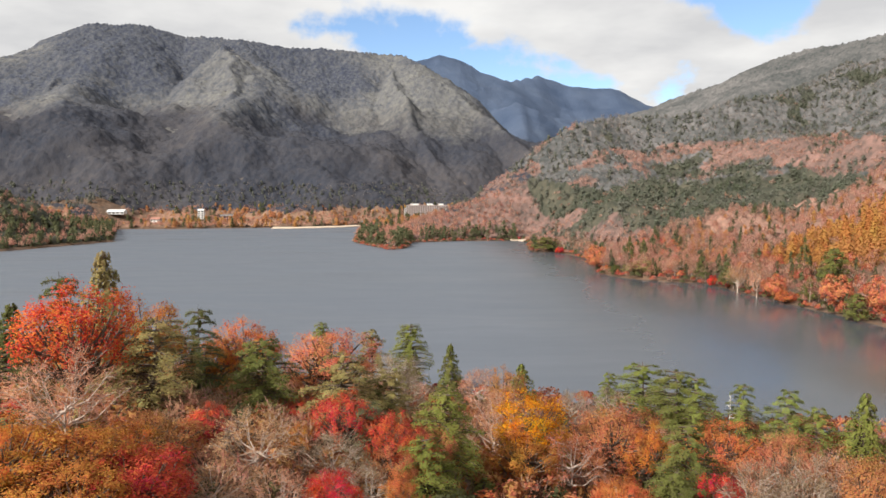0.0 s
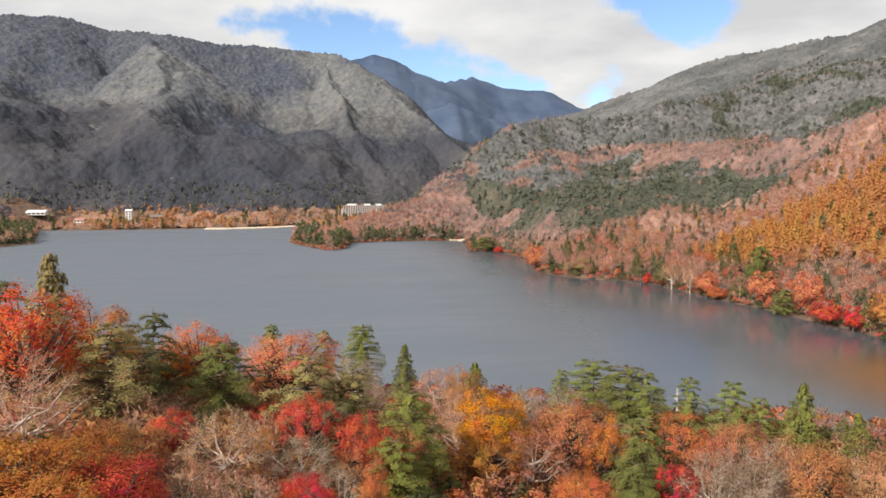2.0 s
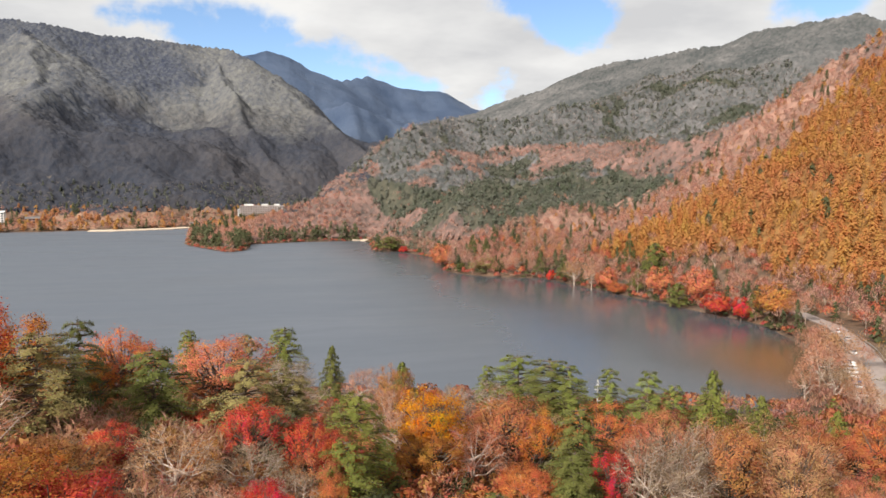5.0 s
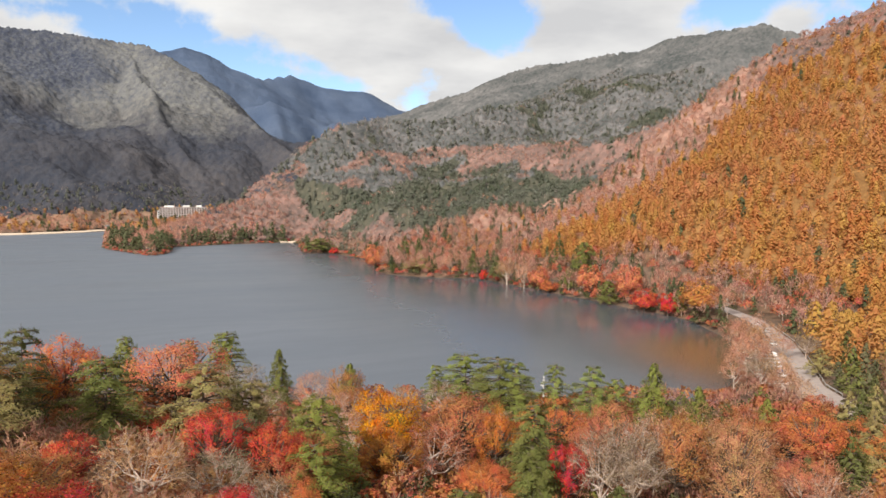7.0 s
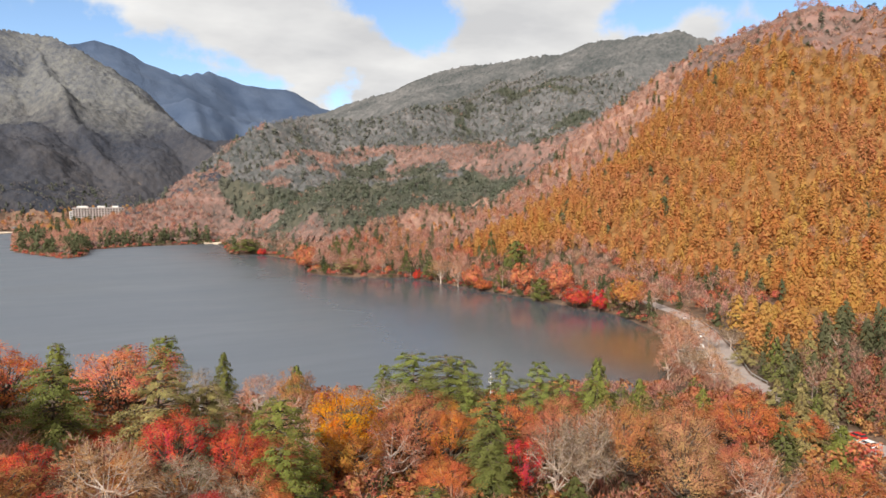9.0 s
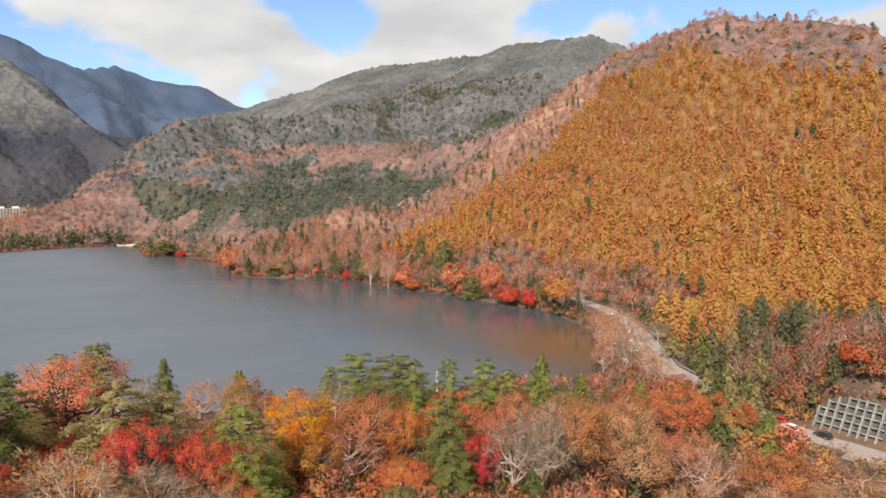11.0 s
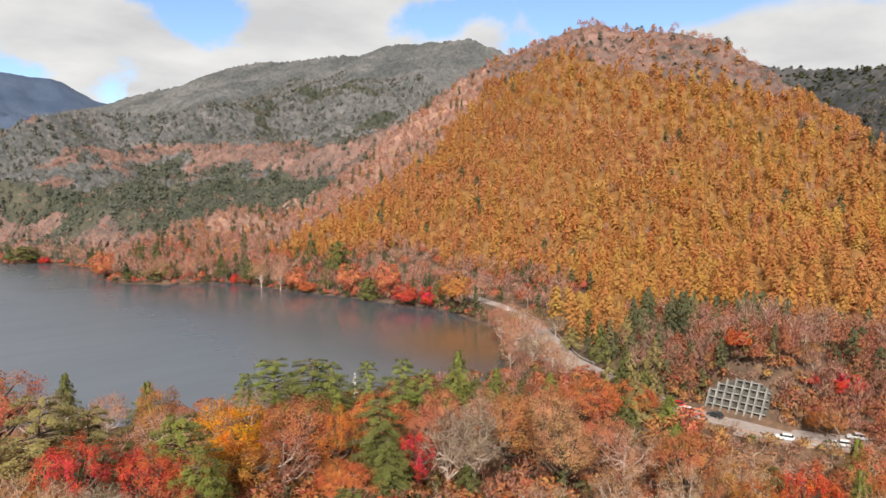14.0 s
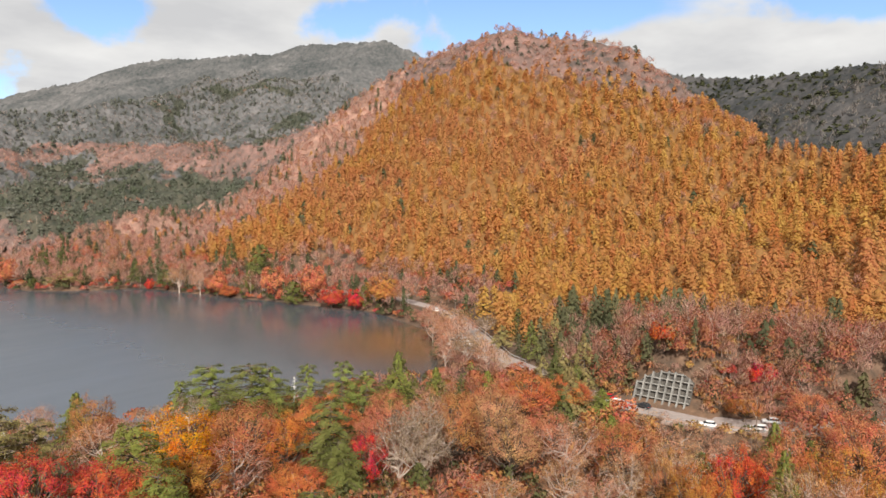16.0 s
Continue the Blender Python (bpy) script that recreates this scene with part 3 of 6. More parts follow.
def conifer_template(seed, leaves, layers, shape, plate=0.03, lean=0.0, gap=0.0):
    """A needle tree of height 1 and radius 1: trunk, whorls of boughs, needle clumps along them. shape(u) gives the radius at height u."""
    rng = np.random.default_rng(seed)
    trunk = np.array([(lean * u * u * 0.3, 0.02 * math.sin(5 * u), u) for u in np.linspace(0, 0.97, 7)])
    wood = [tube(trunk, np.linspace(0.045, 0.006, 7), 6)]
    cs, outs = [], []
    for i in range(layers):
        u = 0.20 + 0.78 * (i + rng.uniform(-0.3, 0.3)) / layers
        n = max(3, int(7 - 3 * u))
        for k in range(n):
            turn = 2.4 * i + 2 * math.pi * k / n + rng.uniform(-0.3, 0.3)
            r = shape(u) * rng.uniform(0.72, 1.08)
            if rng.uniform() < gap:
                r *= 0.5
            root = np.array([lean * u * u * 0.3, 0, u])
            pts = np.array([root + np.array([math.cos(turn) * r * s, math.sin(turn) * r * s, (0.05 * s - 0.07 * s * s) * (1.6 - u)]) for s in (0, 0.5, 1)])
            wood.append(tube(pts, (0.012, 0.007, 0.003), 3))
            m = max(2, int(leaves / (layers * n) * (0.4 + 1.2 * shape(u))))
            s = rng.uniform(0.12, 1.02, m) ** 0.62
            side = rng.normal(0, 0.16, m) * r * (1.1 - 0.55 * s)
            x = math.cos(turn) * r * s - math.sin(turn) * side
            y = math.sin(turn) * r * s + math.cos(turn) * side
            z = u + (0.05 * s - 0.07 * s * s) * (1.6 - u) + rng.normal(0, plate, m)
            cs.append(np.stack([x + lean * u * u * 0.3, y, z], -1))
            o = np.stack([np.cos(turn) * s, np.sin(turn) * s, np.full(m, 0.75)], -1)
            outs.append(o / np.linalg.norm(o, axis=1, keepdims=True))
    wv, wq = joined(wood)
    c = np.concatenate(cs)
    r = np.quantile(np.hypot(c[:, 0], c[:, 1]), 0.95)
    k = np.array([1 / r, 1 / r, 1 / max(c[:, 2].max(), 0.9)])
    return wv * k, wq, c * k, np.concatenate(outs)


def dome_shape(u):
    return (1 - ((u - 0.22) / 0.80) ** 2) ** 0.6 if u > 0.22 else 0.9


def pine_shape(u):
    return 0.45 + 0.55 * math.sin(math.pi * min(1, max(0, (u - 0.15) / 0.72)) ** 0.8) if u < 0.93 else 0.42


def spire_shape(u):
    return max(0.05, 1.0 - 0.97 * u) * 1.2 if u > 0.25 else 0.9


def plain_tree(name, wv, wq, crown_v, crown_q, crown_n, bark, leaf, size, label, category):
    """One tree standing at the origin: trunk with limbs, and crown."""
    root = new(name)
    root.empty_display_size = 0.5
    tagged(root, label, category)
    for part_name, v, q, m, turned in (("trunk", wv, wq, bark, None), ("crown", crown_v, crown_q, leaf, crown_n)):
        ob = new(part_name, mesh_of(part_name, v, q, [m], part_name == "trunk", None, turned))
        ob.parent = root
    return root


TREE_R, TREE_H = 6.0, 16.0
SCALE = np.array([TREE_R, TREE_R, TREE_H])


def grown(template, seed, leaf, jitter=0.7, flat=1.0, tilt=None):
    """Crown mesh arrays, in metres, of a template."""
    wv, wq, c, out = template
    rng = np.random.default_rng(seed)
    if flat < 0.3:
        return (wv * SCALE, wq, *sprigs(rng, c * SCALE, out, leaf, leaf * flat, jitter))
    return (wv * SCALE, wq, *diamonds(rng, c * SCALE, out, leaf, jitter, flat, tilt))


COLOURS = {
    "red": (0.56, 0.11, 0.04), "orange": (0.52, 0.19, 0.045), "vermilion": (0.55, 0.18, 0.068), "salmon": (0.57, 0.205, 0.105), "crimson": (0.53, 0.08, 0.048),
    "scarlet": (0.60, 0.035, 0.035), "rust": (0.44, 0.20, 0.08), "rust_red": (0.46, 0.175, 0.082), "ochre": (0.45, 0.185, 0.05), "yellow": (0.64, 0.26, 0.018),
    "rose": (0.50, 0.185, 0.105), "pink": (0.52, 0.26, 0.165), "tan": (0.50, 0.30, 0.165), "grey": (0.31, 0.225, 0.15), "peach": (0.48, 0.26, 0.135), "amber": (0.49, 0.21, 0.068),
    "olive": (0.30, 0.245, 0.10), "dark": (0.125, 0.13, 0.045), "green": (0.17, 0.175, 0.052), "blue": (0.19, 0.20, 0.105), "moss": (0.215, 0.225, 0.055), "lime": (0.215, 0.24, 0.062),
}
WORDS = {
    "red": "deep red", "orange": "orange", "vermilion": "orange-red", "salmon": "pale salmon-red", "crimson": "crimson", "scarlet": "bright scarlet", "rust": "rust-brown",
    "rust_red": "rust-red", "ochre": "ochre and brown", "yellow": "golden yellow", "rose": "dull rose-red", "pink": "pinkish", "tan": "tan", "grey": "grey-brown",
    "peach": "peach-coloured", "amber": "amber", "olive": "olive-brown", "dark": "dark green", "green": "green", "blue": "blue-green", "moss": "yellow-green", "lime": "light green",
}

PLANTED = []


def plant(kinds, spots, label, group, wider=1.0):
    """Stands copies of the kinds at the spots: x, y, height of the top, crown radius, colour."""
    for i, (x, y, top, r, colour) in enumerate(spots):
        z = float(height(np.array([x]), np.array([y]))[0])
        r, tall = r * wider, min(max(top - z, 4.0), 27.0)
        kind = kinds[i % len(kinds)]
        m = Matrix.LocRotScale((x, y, z - 0.15), Euler((0, 0, (i * 2.399 + x) % 6.283)), (r / TREE_R, r / TREE_R, tall / TREE_H))
        ob = copy_thing(kind, m)
        ob.matrix_basis = m
        for c in ob.children:
            c.color = (*COLOURS[colour], 1)
        tagged(ob, label.format(WORDS[colour]), group=group)
        PLANTED.append((x, y, r))


def gone(kinds):
    """Takes the first of each kind, which only served to copy, out of the scene."""
    for k in kinds:
        for c in list(k.children):
            bpy.data.objects.remove(c)
        bpy.data.objects.remove(k)


maples = [plain_tree("maple_tree", *grown(broad_template(s, 10500, 50, 0, hollow=0.15), s, 0.106, 0.8, 0.8, 1.5), BARK_DARK, LEAF, 0, "maple", "tree") for s in (11, 12, 13, 14)]
bares = [plain_tree("birch_tree", *grown(broad_template(s, 3400, 18, 9, 0.6, 0.2), s, 0.32, 0.55, 0.08), BARK_PALE, TWIG, 0, "birch", "tree") for s in (21, 22, 23)]
pines = [plain_tree("pine_tree", *grown(conifer_template(s, 10000, 12, pine_shape, 0.011, 0.4, 0.12), s, 0.16, 0.5, 0.42, 1.6), BARK_DARK, NEEDLE, 0, "pine", "tree") for s in (31, 32, 33)]
domes = [plain_tree("hemlock_tree", *grown(conifer_template(s, 10000, 17, dome_shape, 0.015, 0.1, 0.15), s, 0.17, 0.5, 0.45, 1.5), BARK_DARK, NEEDLE, 0, "hemlock", "tree") for s in (41, 42)]
spires = [plain_tree("fir_tree", *grown(conifer_template(s, 6500, 18, spire_shape, 0.016, 0.05, 0.15), s, 0.22, 0.5, 0.5), BARK_DARK, NEEDLE, 0, "fir", "tree") for s in (51, 52)]
small_maples = [plain_tree("maple_tree", *grown(broad_template(s, 2300, 20, 2, low=-0.8), s, 0.28, 0.6), BARK_DARK, LEAF, 0, "maple", "tree") for s in (61, 62)]
small_bares = [plain_tree("birch_tree", *grown(broad_template(s, 1800, 10, 4, 0.75, 0.25), s, 0.42, 0.55, 0.10), BARK_PALE, TWIG, 0, "birch", "tree") for s in (63, 64)]
small_firs = [plain_tree("fir_tree", *grown(conifer_template(s, 2200, 11, spire_shape, 0.02, 0.05, 0.15), s, 0.34, 0.5, 0.5), BARK_DARK, NEEDLE, 0, "fir", "tree") for s in (65, 66)]
small_domes = [plain_tree("hemlock_tree", *grown(conifer_template(s, 2600, 11, dome_shape, 0.02, 0.05, 0.15), s, 0.34, 0.5, 0.5), BARK_DARK, NEEDLE, 0, "hemlock", "tree") for s in (67, 68)]

SHORE_MAPLE_SPOTS = [
    (167, 428, 6.8, 2.9, "scarlet"), (193, 290, 11.1, 7.6, "crimson"), (196, 276, 11.1, 4.6, "scarlet"), (197, 310, 21.2, 8.6, "salmon"),
    (191, 336, 18.5, 8.3, "salmon"), (202, 262, 19.2, 9.0, "amber"), (179, 373, 14.4, 6.8, "salmon"), (180, 363, 6.9, 6.0, "vermilion"),
    (118, 494, 4.8, 3.9, "vermilion"), (114, 509, 18.7, 9.4, "salmon"), (111, 644, 5.9, 4.8, "scarlet"), (149, 96, 23.1, 4.4, "red"),
    (156, 71, 13.5, 4.2, "scarlet"), (152, 79, 11.5, 2.6, "crimson"), (127, 132, 9.4, 3.9, "rust_red"),
]
SHORE_BARE_SPOTS = [
    (207, 252, 17.6, 7.7, "pink"), (174, 383, 19.0, 7.5, "pink"), (143, 475, 13.7, 8.5, "tan"), (156, 458, 16.2, 9.5, "pink"),
    (171, 401, 17.8, 7.8, "peach"), (138, 166, 18.0, 6.4, "pink"), (133, 155, 15.5, 5.0, "grey"), (160, 193, 14.9, 5.2, "pink"),
    (171, 184, 11.6, 4.3, "pink"), (157, 97, 25.8, 4.6, "pink"), (183, 211, 13.7, 6.2, "pink"), (167, 188, 14.9, 6.5, "peach"),
    (151, 176, 15.0, 6.0, "pink"), (144, 161, 12.4, 5.2, "tan"), (133, 147, 12.5, 4.8, "pink"), (135, 143, 10.4, 3.8, "tan"),
    (128, 160, 12.8, 4.3, "pink"), (177, 180, 11.6, 5.2, "grey"),
]
SHORE_SPIRE_SPOTS = [
    (166, 443, 18.7, 5.3, "dark"), (172, 417, 16.5, 6.5, "dark"), (189, 357, 15.2, 5.3, "green"), (141, 518, 24.9, 5.8, "dark"),
    (145, 498, 23.9, 5.6, "dark"), (218, 418, 35.0, 5.4, "dark"), (121, 484, 8.6, 5.3, "green"), (168, 143, 18.0, 4.9, "olive"),
    (154, 144, 16.6, 4.4, "green"), (145, 119, 17.5, 4.2, "olive"), (119, 110, 13.5, 4.4, "olive"), (123, 116, 15.0, 4.4, "dark"), (126, 108, 12.0, 3.8, "olive"), (130, 118, 15.5, 4.2, "olive"), (128, 112, 11.9, 3.6, "green"), (163, 162, 11.9, 5.1, "olive"),
    (179, 166, 15.5, 5.0, "dark"), (129, 124, 12.4, 4.1, "olive"), (137, 124, 15.1, 3.5, "dark"),
]
SHORE_DOME_SPOTS = [
    (216, 383, 27.5, 9.1, "green"), (137, 472, 11.6, 12.6, "olive"), (189, 316, 12.5, 6.2, "green"), (200, 273, 13.1, 4.0, "green"),
    (102, 663, 13.7, 14.5, "green"),
]
MAPLE_SPOTS = [
    (-53, 102, 46.2, 7.5, "red"), (-49, 118, 41.3, 6.0, "orange"), (-38, 135, 35.3, 6.5, "vermilion"), (-21, 129, 33.9, 7.0, "salmon"),
    (-8, 102, 27.6, 4.0, "crimson"), (-4, 99, 25.7, 2.8, "crimson"), (-32, 94, 31.3, 3.2, "crimson"), (-35, 84, 32.8, 5.0, "rust"),
    (-38, 69, 36.7, 6.0, "ochre"), (-31, 70, 34.1, 5.0, "crimson"), (-42, 67, 38.6, 4.5, "orange"), (-14, 84, 25.7, 3.5, "scarlet"),
    (-6, 87, 25.0, 2.2, "vermilion"), (15, 125, 23.6, 6.0, "yellow"), (13, 117, 19.4, 5.5, "ochre"),
]
MAPLE_D_SPOTS = [
    (-22, 102, 25.9, 2.6, "orange"), (-24, 116, 25.5, 3.0, "crimson"), (-39, 142, 29.0, 2.8, "crimson"), (-7, 97, 24.3, 4.0, "rust_red"),
    (-37, 78, 34.2, 4.5, "orange"), (28, 111, 13.1, 4.5, "vermilion"),
]
MAPLE_B_SPOTS = [
    (32, 131, 18.9, 7.5, "rust_red"), (43, 108, 15.7, 3.5, "scarlet"), (53, 133, 15.3, 7.0, "vermilion"), (37, 125, 18.3, 4.5, "orange"),
    (64, 105, 19.7, 6.0, "rust"), (98, 114, 10.9, 7.5, "rust_red"), (116, 109, 11.1, 7.0, "vermilion"), (90, 57, 12.5, 5.5, "red"),
    (87, 79, 12.7, 6.0, "rust_red"), (83, 95, 12.7, 5.0, "rose"), (89, 40, 16.6, 6.5, "ochre"), (102, 50, 13.6, 6.0, "salmon"),
    (114, 40, 15.3, 6.0, "salmon"), (-43, 128, 32.1, 4.5, "orange"), (103, 111, 14.1, 7.0, "vermilion"), (29, 109, 13.0, 5.0, "vermilion"),
]
BARE_SPOTS = [
    (-43, 80, 42.0, 6.0, "pink"), (-24, 88, 31.8, 6.0, "tan"), (-15, 94, 27.5, 5.0, "grey"), (-10, 145, 25.7, 6.0, "grey"),
    (9, 170, 16.3, 4.5, "pink"), (47, 104, 20.0, 5.0, "grey"), (54, 104, 20.8, 5.5, "grey"), (61, 108, 19.2, 5.0, "pink"),
    (-7, 133, 25.1, 4.5, "grey"), (70, 121, 12.3, 6.0, "grey"), (81, 116, 9.8, 6.0, "grey"), (84, 108, 11.9, 6.5, "peach"),
    (86, 68, 11.0, 6.5, "tan"), (77, 86, 13.5, 6.0, "pink"), (85, 109, 8.8, 6.0, "peach"), (49, 152, 7.5, 5.0, "pink"),
]
PINE_SPOTS = [
    (-43, 104, 40.8, 7.2, "olive"), (-41, 118, 40.0, 4.0, "dark"), (-17, 113, 33.6, 6.3, "olive"), (-12, 105, 27.7, 5.0, "blue"),
    (49, 169, 17.3, 8.2, "lime"), (54, 159, 18.9, 8.0, "green"), (57, 156, 17.8, 5.5, "lime"), (66, 153, 17.0, 4.0, "lime"),
    (74, 150, 16.8, 5.5, "lime"), (78, 145, 14.7, 3.5, "lime"), (-69, 128, 44.1, 5.5, "dark"), (-18, 182, 23.4, 5.0, "olive"),
    (88, 146, 10.1, 5.0, "green"),
]
MAPLE_C_SPOTS = [
    (53, 117, 14.9, 4.5, "rose"), (76, 104, 17.7, 6.0, "peach"), (68, 93, 16.7, 5.5, "peach"), (90, 115, 15.4, 6.0, "rust_red"),
    (-4, 106, 24.1, 4.5, "salmon"), (-15, 104, 30.0, 4.0, "crimson"), (14, 155, 20.4, 4.0, "rust"), (72, 33, 19.5, 5.0, "ochre"),
    (139, 70, 7.5, 3.6, "ochre"), (142, 55, 11.0, 5.0, "salmon"), (76, 65, 14.1, 4.0, "rust"), (71, 57, 14.7, 4.5, "ochre"),
    (59, 119, 18.5, 4.5, "rose"), (-32, 72, 32.9, 4.5, "crimson"), (-34, 64, 35.2, 4.5, "ochre"),
]
BARE_B_SPOTS = [
    (11, 144, 18.5, 5.0, "pink"), (-26, 79, 28.9, 6.0, "tan"), (-19, 79, 28.3, 5.0, "pink"), (31, 166, 11.9, 3.5, "grey"),
    (22, 119, 18.4, 6.0, "rose"), (40, 165, 12.8, 5.0, "grey"), (9, 124, 20.9, 5.0, "pink"), (61, 77, 14.4, 5.0, "peach"),
    (72, 70, 13.2, 5.0, "tan"), (52, 66, 15.5, 5.0, "pink"), (47, 82, 13.7, 5.0, "peach"), (71, 41, 17.9, 5.0, "tan"),
    (66, 34, 19.5, 5.0, "pink"), (53, 103, 18.3, 5.5, "grey"), (-10, 87, 25.8, 4.5, "grey"),
]
PINE_B_SPOTS = [
    (-42, 139, 30.3, 3.5, "dark"), (-12, 119, 27.9, 4.0, "dark"), (40, 169, 15.5, 3.0, "lime"), (-9, 119, 29.3, 5.0, "olive"),
]
DOME_B_SPOTS = [
    (-3, 97, 25.6, 5.2, "moss"), (36, 108, 16.5, 5.5, "green"), (95, 127, 12.1, 2.5, "dark"), (17, 126, 18.4, 5.5, "moss"),
]
DOME_SPOTS = [
    (-30, 116, 35.4, 6.3, "green"), (0, 109, 28.6, 6.0, "moss"), (40, 115, 21.5, 6.0, "green"), (35, 107, 15.9, 4.5, "green"),
    (-9, 196, 22.2, 6.0, "moss"), (-33, 192, 23.6, 4.0, "moss"), (17, 92, 18.2, 4.0, "green"),
]
SPIRE_SPOTS = [
    (-55, 115, 49.8, 6.8, "olive"), (-73, 120, 40.5, 7.0, "dark"), (20, 177, 15.7, 5.0, "moss"), (2, 173, 21.7, 4.5, "green"),
    (85, 140, 19.0, 5.5, "moss"), (114, 106, 14.9, 5.0, "olive"), (80, 46, 17.1, 4.5, "moss"), (95, 85, 11.2, 4.0, "moss"),
    (120, 100, 9.0, 4.6, "moss"), (117, 57, 10.0, 5.0, "moss"), (94, 135, 14.0, 4.0, "moss"), (48, 100, 10.9, 4.5, "dark"), (108, 106, 10.1, 4.5, "green"),
    (109, 129, 11.1, 4.0, "moss"),
]
plant(maples, MAPLE_SPOTS + MAPLE_B_SPOTS + MAPLE_C_SPOTS + MAPLE_D_SPOTS, "maple tree with {} autumn leaves in the near wood", "maples in the near wood", 1.2)
plant(bares, BARE_SPOTS + BARE_B_SPOTS, "half-bare birch with {} twigs and pale branches", "birches in the near wood", 1.12)
plant(pines, PINE_SPOTS + PINE_B_SPOTS, "layered {} pine tree in the near wood", "pines in the near wood")
plant(domes, DOME_SPOTS + DOME_B_SPOTS, "dense rounded {} hemlock in the near wood", "hemlocks in the near wood")
plant(spires, SPIRE_SPOTS, "pointed {} fir tree in the near wood", "firs in the near wood")

plant(small_maples, SHORE_MAPLE_SPOTS, "{} maple at the water's edge of the east shore", "maples on the east shore")
plant(small_bares, SHORE_BARE_SPOTS, "half-bare birch with {} twigs on the east shore", "birches on the east shore")
plant(small_firs, SHORE_SPIRE_SPOTS, "{} fir tree on the east shore", "firs on the east shore")
plant(small_domes, SHORE_DOME_SPOTS, "rounded {} hemlock on the east shore", "hemlocks on the east shore")

bushes = [plain_tree("shrub", *grown(broad_template(s, 560, 9, 0, 0.6, 0.3, low=-0.9), s, 0.44, 0.7), BARK_DARK, LEAF, 0, "shrub", "shrub") for s in (71, 72)]
bare_bushes = [plain_tree("shrub", *grown(broad_template(s, 620, 8, 0, 0.6, 0.2, low=-0.9), s, 0.6, 0.55, 0.09), BARK_PALE, TWIG, 0, "shrub", "shrub") for s in (73, 74)]
young_firs = [plain_tree("fir_tree", *grown(conifer_template(s, 700, 8, spire_shape, 0.02, 0.05, 0.15), s, 0.55, 0.5, 0.5), BARK_DARK, NEEDLE, 0, "fir", "tree") for s in (75, 76)]

# the trees between: smaller, mixed
rng = np.random.default_rng(77)
filler = {"maple": [], "bare": [], "cone": []}
for gxx in np.arange(-100, 142, 7.0):
    for gyy in np.arange(30, 205, 7.0):
        x, y = gxx + rng.uniform(-3, 3), gyy + rng.uniform(-3, 3)
        dice, tint, rr = rng.uniform(), rng.integers(0, 100), rng.uniform(3.0, 4.2)
        px, py = np.array([x]), np.array([y])
        sd, rd = from_shore(px, py)[0], from_line(px, py, [p[:2] for p in ROAD])[0][0]
        if sd < 3 or rd < 6.5 or x < -0.62 * y - 25 or math.hypot(x + 20, y - 8) < 44 or (x > 128 and y > 75):
            continue
        if x > 100 and y < 125 and rd < 13:
            continue
        if any(math.hypot(x - a, y - b) < 0.72 * r + 1.0 for a, b, r in PLANTED):
            continue
        z = height(px, py)[0]
        top = z + rng.uniform(3.0, 5.5)
        if x > 84 and y < 128:
            top, rr = top + 5.0, rr + 0.8
        if dice < (0.58 if x < 30 else 0.33):
            filler["maple"].append((x, y, top, rr, ("vermilion", "rust", "rust", "rust_red", "ochre", "salmon", "crimson", "rose")[tint % 8]))
        elif dice < (0.84 if x < 30 else 0.76):
            filler["bare"].append((x, y, top + 0.5, rr + 0.4, ("pink", "tan", "grey", "peach")[tint % 4]))
        else:
            filler["cone"].append((x, y, top + 0.5, rr * 0.85, ("green", "moss", "olive", "dark")[tint % 4]))
# those farthest off are too many to count
far_off = sorted(filler["maple"] + filler["bare"], key=lambda s: math.hypot(s[0] + 20, s[1] - 8))[290:]
low_growth = np.array([s[:2] for s in far_off])
filler["maple"], filler["bare"] = [s for s in filler["maple"] if s not in far_off], [s for s in filler["bare"] if s not in far_off]
plant(bushes, filler["maple"], "low shrub with {} leaves under the trees", "shrubs in the near wood")
plant(bare_bushes, filler["bare"], "half-bare shrub with {} twigs under the trees", "shrubs in the near wood")
plant(young_firs, filler["cone"], "young {} fir between the maples", "firs in the near wood")
CAR_PARK_SPOTS = []
for k in range(6):
    i, f = 5.95 + 0.48 * k, 14.5 - 1.5 * (k % 2)
    p, q = ROAD[int(i)], ROAD[int(i) + 1]
    d = math.hypot(q[0] - p[0], q[1] - p[1])
    CAR_PARK_SPOTS.append((p[0] + (q[0] - p[0]) * (i % 1) + f * (q[1] - p[1]) / d, p[1] + (q[1] - p[1]) * (i % 1) - f * (q[0] - p[0]) / d, 9.5 + 1.5 * (k % 3), 4.2 + 0.5 * (k % 2), ("pink", "tan", "peach")[k % 3]))
plant(small_bares, CAR_PARK_SPOTS, "half-bare tree with {} twigs over the car park", "birches by the car park")
gone(maples + bares + pines + domes + spires + small_maples + small_bares + small_firs + small_domes + bushes + bare_bushes + young_firs)


# ---- woods on the shores and slopes: more than one could count ----
def simple(kind, seed, n):
    """A small tree for the woods, of height 1 and radius 1: places of its clumps and their outward ways."""
    rng = np.random.default_rng(seed)
    d = rng.normal(0, 1, (n, 3))
    d /= np.linalg.norm(d, axis=1, keepdims=True)
    d[:, 2] = np.abs(d[:, 2]) * 1.25 - 0.45
    c = d * rng.uniform(0.45, 1, (n, 1)) * (1, 1, 0.46) + (0, 0, 0.56)
    o = d + (0, 0, 0.3)
    return c, o / (np.linalg.norm(o, axis=1, keepdims=True) + 1e-9)


